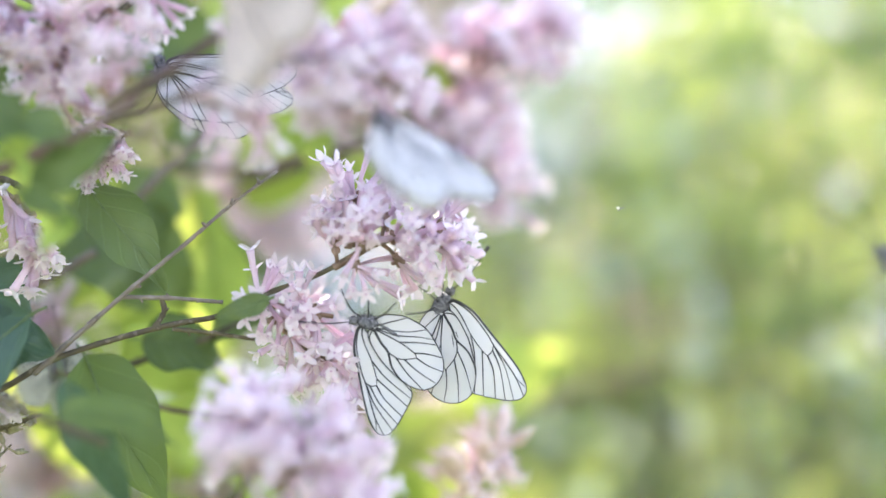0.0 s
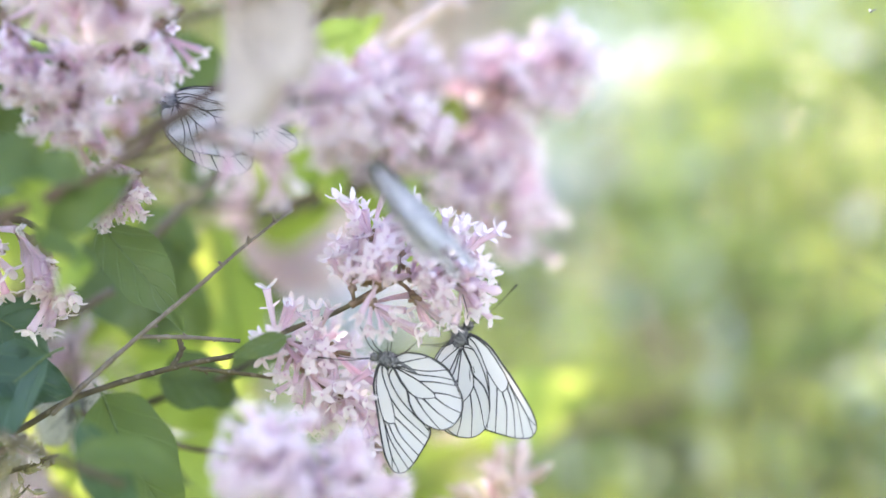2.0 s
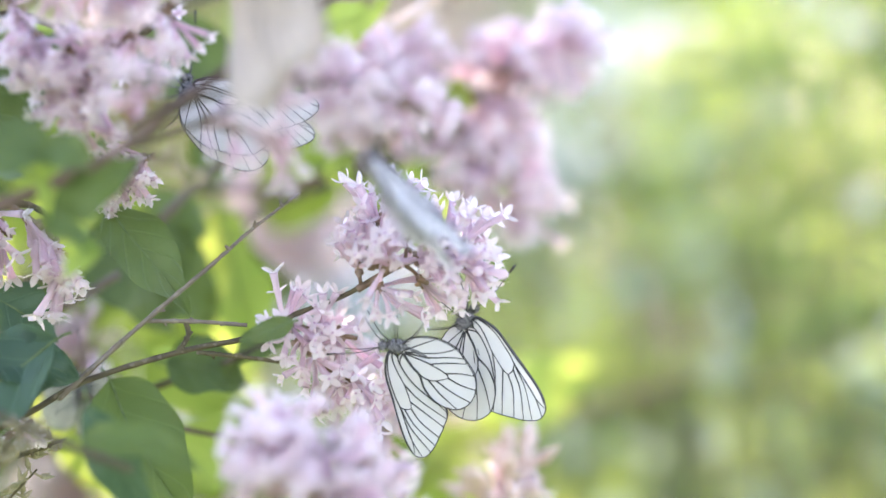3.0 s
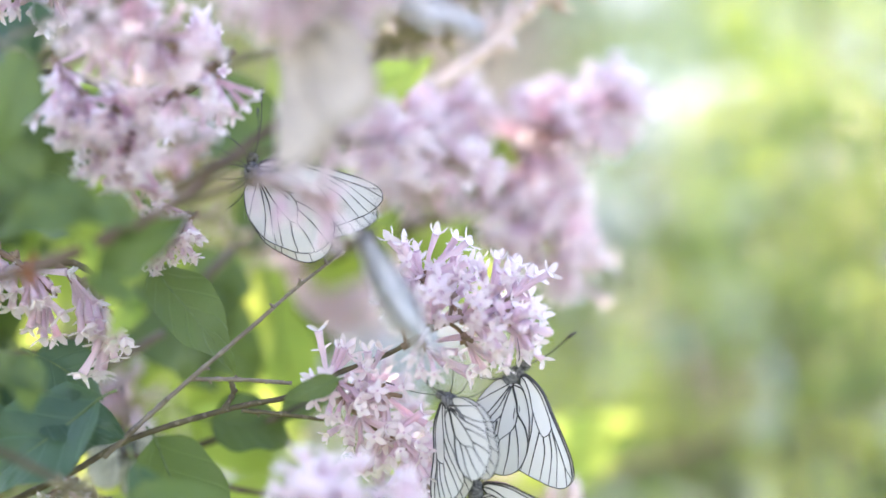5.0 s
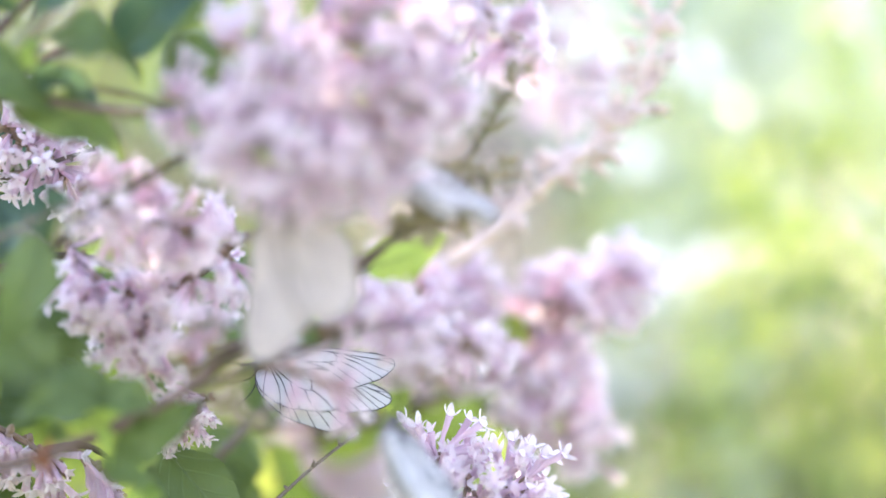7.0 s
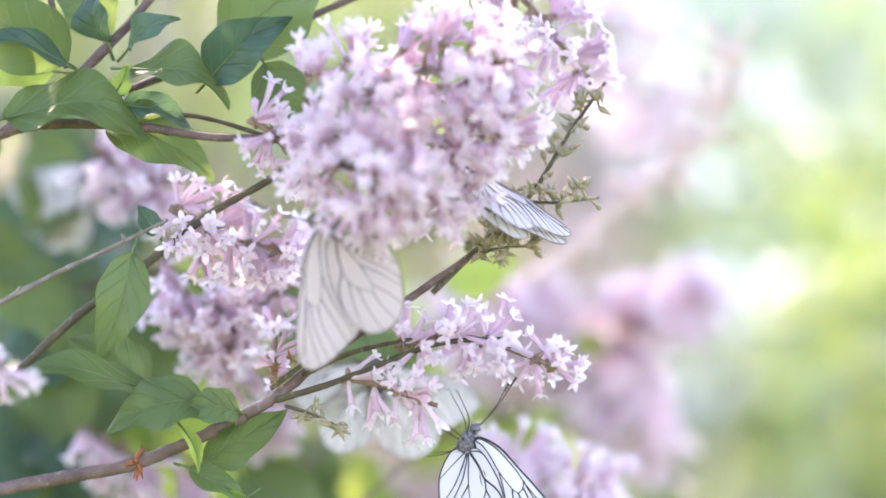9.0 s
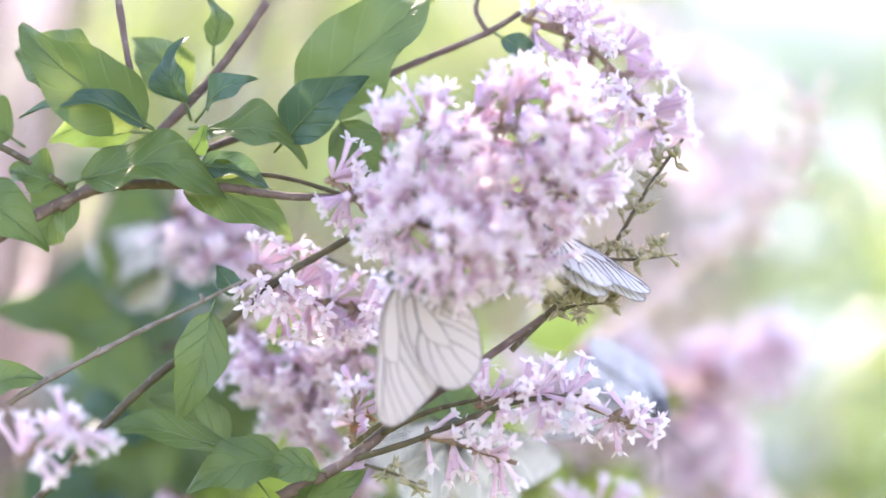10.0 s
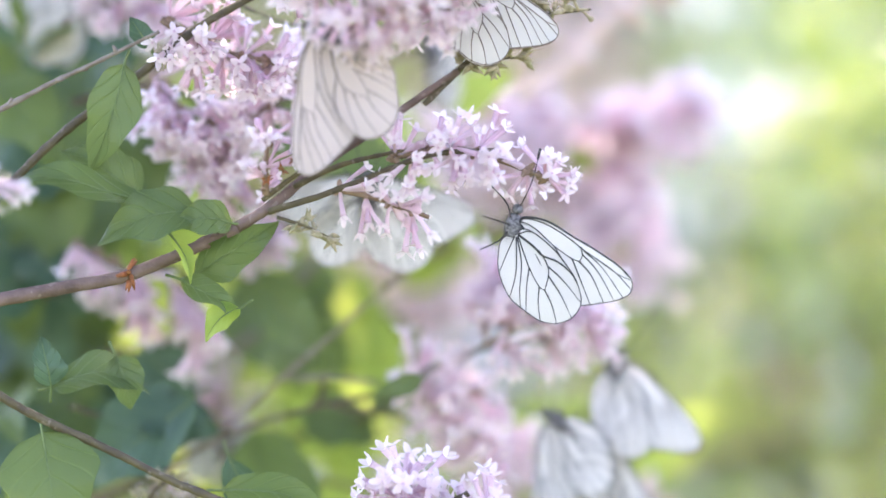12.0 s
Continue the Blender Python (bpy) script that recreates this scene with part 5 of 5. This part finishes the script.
    walk(hover[0], [(t, m) for t, m in (
        (0, hang((0.0026, -0.0500, 1.3978), (0.80, 0, -0.6), (0.35, -0.65, 0.65))), (0.5, hang((0.0028, -0.0500, 1.3961), (0.68, 0, -0.72), (0.75, -0.25, 0.6))),
        (1.0, hang((0.0021, -0.0500, 1.3959), (0.72, 0, -0.68), (0.55, -0.4, 0.7))), (1.5, hang((0.0016, -0.0500, 1.3965), (0.68, 0, -0.72), (0.5, -0.45, 0.65))),
        (2.0, hang((-0.0008, -0.0500, 1.3960), (0.66, 0, -0.75), (0.72, -0.22, 0.63))), (2.5, hang((-0.0025, -0.0500, 1.3955), (0.7, 0, -0.7), (0.7, -0.25, 0.65))), (2.7, hang((-0.0025, -0.0500, 1.3957), (0.7, 0, -0.7), (0.7, -0.25, 0.65))),
        (4.3, hang((-0.0136, -0.0500, 1.3888), (0.3, 0, -0.95), (0.95, -0.25, 0.25))), (4.5, hang((-0.0147, -0.0500, 1.3896), (0.3, 0, -0.95), (0.95, -0.22, 0.28))),
        (5.0, hang((-0.0142, -0.0500, 1.3906), (0.48, 0, -0.88), (0.86, -0.2, 0.47))), (5.5, hang((-0.0129, -0.0500, 1.3895), (0.48, 0, -0.88), (0.78, -0.48, 0.38))),
        (6.0, hang((-0.0125, -0.0500, 1.3896), (0.6, 0, -0.8), (0.78, -0.3, 0.52))), (6.5, hang((-0.0120, -0.0500, 1.3896), (0.66, 0, -0.75), (0.7, -0.3, 0.62))), (7.0, hang((-0.0124, -0.0500, 1.3896), (0.62, 0, -0.78), (0.72, -0.36, 0.5))),
        (8.8, hang((-0.0132, -0.0500, 1.3888), (0.66, 0, -0.75), (0.2, -0.95, 0.1))), (9.1, hang((-0.0115, -0.0500, 1.3885), (0.75, 0, -0.66), (0.1, -1, 0.1))),
        (9.3, seat((-0.0094, -0.0500, 1.3913), (-0.1, -0.35, 0.9), (0.35, 0.85, 0.3))), (9.4, seat((-0.0064, -0.0500, 1.3920), (0.0, -0.6, 0.8), (0.2, 0.8, 0.6))),
        (9.5, seat((0.0057, -0.0500, 1.3936), (0.05, -0.3, 0.95), (0.1, 0.95, 0.3))), (9.6, seat((0.0198, -0.0500, 1.4074), (0.1, -0.3, 0.95), (0.2, 0.95, 0.3))),
        (9.7, hang((0.0300, -0.0500, 1.4179), (0.88, 0, 0.47), (0.15, -1, 0))), (9.8, hang((0.0343, -0.0450, 1.4280), (0.85, 0, 0.4), (0.25, -1, 0.1))),
        (9.9, hang((0.0289, -0.0300, 1.4258), (-0.05, 0.0, -0.99), (0.3, -0.9, 0.1))), (10.0, hang((0.0140, -0.0050, 1.4090), (-0.8, 0.2, -0.1), (0.2, -0.6, 0.7))),
        (10.2, hang((-0.0020, 0.0120, 1.4155), (-0.9, 0.1, 0.1), (0.1, -0.7, 0.7))), (10.5, hang((-0.0133, 0.0120, 1.4300), (-0.2, 0.3, -0.9), (0.95, -0.1, -0.2))), (10.7, hang((-0.0118, 0.0120, 1.4294), (-0.2, 0.3, -0.9), (0.95, -0.1, -0.2))), (11, seat((-0.0103, 0.0120, 1.4289), (-0.1, -0.62, 0.75), (0.2, 0.75, 0.62))),
        (11.3, seat((-0.0165, 0.0140, 1.4264), (-0.1, -0.3, 0.9), (0.4, 0.8, 0.3))), (12, seat((-0.0202, 0.0200, 1.4361), (-0.1, -0.4, 0.9), (0.2, 0.9, 0.3))))])
    def fly_wings(wings, rows):
        """Rows: seconds, spread of the left and of the right wings, how far the forewings and the hindwings are swept forward."""
        for w in wings:
            ahead = 2 if w[0].name.startswith("forewing") else 3
            walk(w[0], [(r[0], wing_pose(w, r[1] if w[1] > 0 else r[2], r[ahead + 1])) for r in rows])

    fly_wings(hover[1], [(0, 1, 1, 0, 0), (0.5, 5, 5, 0, 0), (1.5, 2, 2, 0, 0), (2.5, 4, 4, 0, 0), (4.5, 3, 3, 0, 0), (5.5, 2, 2, 0, 0), (7, 3, 3, 0, 0), (8.8, 2, 2, 0, 0), (9.1, 12, 12, 0, 0), (9.3, 55, 55, 0, 0),
                         (9.4, 58, 58, 10, 0), (9.5, 30, 34, 5, 0), (9.6, 50, 40, 5, -8), (9.7, 4, 100, 22, -20), (9.8, 10, 70, 22, -20), (9.9, 10, 25, 10, -8), (10.0, 15, 25, 10, 0), (10.2, 15, 30, 10, 0), (10.5, 4, 4, 0, 0), (10.7, 6, 6, 0, 0), (11, 70, 70, 10, 0), (11.3, 30, 30, 0, 0), (12, 5, 5, 0, 0)])
    walk(hanger[0], [(t, m) for t, m in (
        (0, hang((-0.0456, 0.0040, 1.4092), (0.95, 0.1, -0.15), (0.1, -0.72, 0.68))), (0.5, hang((-0.0436, 0.0040, 1.4090), (0.95, 0.1, -0.3), (0.1, -0.72, 0.68))), (1, hang((-0.0490, 0.0040, 1.4106), (0.95, 0.1, -0.33), (0.1, -0.72, 0.68))), 
        (1.5, hang((-0.0493, 0.0040, 1.4115), (0.95, 0.1, -0.33), (0.1, -0.72, 0.68))), (2, hang((-0.0475, 0.0040, 1.4113), (0.95, 0.1, -0.33), (0.1, -0.72, 0.68))), (2.5, hang((-0.0465, 0.0040, 1.4107), (0.95, 0.1, -0.33), (0.1, -0.72, 0.68))),
        (4.3, hang((-0.0405, 0.0040, 1.4087), (0.92, 0, -0.38), (0.1, -0.95, 0.2))), (4.5, hang((-0.0405, 0.0040, 1.4093), (0.92, 0, -0.38), (0.1, -0.95, 0.2))),
        (5.0, hang((-0.0403, 0.0040, 1.4047), (0.94, 0, -0.25), (0.1, -0.9, 0.3))), (5.5, hang((-0.0397, 0.0040, 1.4046), (0.98, 0, -0.16), (0.1, -0.55, 0.75))),
        (6.5, hang((-0.0411, 0.0040, 1.4031), (0.97, 0, -0.1), (0.1, -0.5, 0.8))), (7.2, hang((-0.0412, 0.0040, 1.4028), (0.97, 0, -0.2), (0.1, -0.65, 0.65))),
        (8.8, seat((-0.0335, -0.0240, 1.4023), (0.05, -0.25, 0.95), (0.1, 0.95, 0.2))), (12, seat((-0.0335, -0.0240, 1.4023), (0.05, -0.25, 0.95), (0.1, 0.95, 0.2))))])
    key_wings(hanger[1], [(0, 8), (1.5, 12), (2.5, 8), (4.5, 16), (5.5, 8), (7.2, 10), (8.8, 52), (12, 56)])
    walk(creamy[0], [(t, hang(q, w, v)) for t, q, w, v in (
        (0, (-0.0248, -0.0700, 1.4350), (-0.02, 0, -1), (0.62, 0.78, 0)), (2.5, (-0.0279, -0.0700, 1.4357), (-0.02, 0, -1), (0.62, 0.78, 0)), (4.5, (-0.0262, -0.0700, 1.4365), (-0.05, 0, -1), (0.6, 0.8, 0)),
        (5.5, (-0.0266, -0.0700, 1.4368), (-0.08, 0, -1), (0.6, 0.8, 0)), (6.5, (-0.0291, -0.0700, 1.4354), (-0.1, 0, -1), (0.5, 0.85, 0)), (7.0, (-0.0347, -0.0700, 1.4349), (-0.13, 0, -1), (0.1, 1, 0)),
        (9.5, (-0.0411, -0.0700, 1.4360), (-0.14, 0, -1), SEEN_RIGHT), (12, (-0.0402, -0.0700, 1.4368), (-0.14, 0, -1), SEEN_RIGHT))])
    walk(edgeways[0], [(t, hang(q, w, v)) for t, q, w, v in (
        (0, (-0.0124, -0.0500, 1.4478), (0.8, 0, -0.58), (0.45, -0.35, 0.8)), (9.5, (-0.0124, -0.0500, 1.4478), (0.8, 0, -0.58), (0.48, -0.38, 0.78)), (11, (-0.0115, -0.0500, 1.4473), (0.8, 0, -0.58), (0.48, -0.38, 0.78)),
        (11.5, (-0.0121, -0.0500, 1.4472), (0.8, 0, -0.55), (0.4, -0.6, 0.6)), (12, (-0.0135, -0.0500, 1.4500), (0.85, 0, -0.5), (0.1, -1, 0.1)))])
    walk(visitor[0], [(t, m) for t, m in (
        (0, seat((0.1112, -0.0500, 1.3695), (-0.7, -0.1, 0.6), (0.5, 0.5, 0.6))), (10.4, seat((0.1172, -0.0500, 1.3546), (-0.7, -0.1, 0.6), (0.5, 0.5, 0.6))),
        (10.6, hang((0.0534, -0.0500, 1.3838), (0.88, 0, 0.3), (0.2, -1, 0.1))), (10.7, hang((0.0605, -0.0500, 1.3968), (0.88, 0, 0.3), (0.2, -1, 0.1))),
        (10.8, seat((0.0455, -0.0500, 1.3951), (-0.75, -0.3, 0.5), (0.35, 0.35, 0.85))), (10.9, seat((0.0244, -0.0500, 1.3931), (-0.7, -0.3, 0.6), (0.4, 0.35, 0.8))), (11.0, hang((0.0102, -0.0500, 1.3955), (0.88, 0, 0.47), (0.1, -1, 0))),
        (11.1, hang((0.0006, -0.0500, 1.3984), (0.95, 0, 0.2), (0.1, -1, 0))),
        (11.2, hang((0.0037, -0.0500, 1.3969), (0.82, 0, -0.58), (0.15, -1, 0))),
        (11.5, hang((0.0016, -0.0500, 1.3909), (0.65, 0, -0.75), (0.0, -1, 0))), (12, hang((-0.0001, -0.0500, 1.3947), (0.87, 0, -0.49), (0.0, -1, 0))))])
    fly_wings(visitor[1], [(0, 20, 20, 0, 0), (10.4, 20, 60, 20, 0), (10.6, 5, 60, 20, -15), (10.7, 10, 80, 20, -15), (10.8, 100, 100, 12, -5), (10.9, 104, 104, 15, -8), (11.0, 18, 105, 8, -24), (11.1, 6, 60, 5, -12), (11.2, 4, 8, 0, 0), (11.5, 2, 2, 0, 0), (12, 2, 2, 0, 0)])
    walk(low_one[0], [(0, seat((-0.0697, 0.0300, 1.3425), (0.3, -0.4, 0.9), (-0.1, 0.9, 0.3))), (12, seat((-0.0697, 0.0300, 1.3425), (0.3, -0.4, 0.9), (-0.1, 0.9, 0.3)))])
    walk(shy[0], [(0, seat((-0.1011, 0.0060, 1.4493), (0.1, -0.2, 0.95), (-0.3, 0.9, 0.1))), (12, seat((-0.1011, 0.0060, 1.4493), (0.1, -0.2, 0.95), (-0.4, 0.5, 0.1)))])
    walk(passing[0], [(t, seat(q, a, b)) for t, q, a, b in (
        (0, (0.2414, 0.1000, 1.4542), (-0.1, -0.2, 1), (0.2, -1, 0)), (8.0, (0.1984, 0.1000, 1.4370), (-0.1, -0.2, 1), (0.2, -1, 0)), (8.8, (0.0607, 0.0400, 1.4051), (-0.1, -0.2, 1), (0.2, -1, 0)),
        (9.0, (0.0788, 0.0500, 1.3502), (0, -0.2, 1), (0.2, -1, 0)), (9.4, (0.1097, 0.1000, 1.2920), (0, -0.2, 1), (0.2, -1, 0)), (12, (0.1415, 0.1000, 1.0920), (0, -0.2, 1), (0.2, -1, 0)))])
    walk(fly, [(0, seat((0.0564, 0.0000, 1.3802), (0.8, 0, 0.5), (0, 0.3, 1))), (0.5, seat((0.0736, 0.0000, 1.3882), (0.8, 0, 0.5), (0, 0.3, 1))), (1.5, seat((0.0913, 0.0000, 1.4191), (0.8, 0, 0.5), (0, 0.3, 1))),
               (2.5, seat((0.1279, -0.0000, 1.4422), (0.8, 0, 0.5), (0, 0.3, 1))), (12, seat((0.2402, 0.0000, 1.5423), (0.8, 0, 0.5), (0, 0.3, 1)))])


motions()
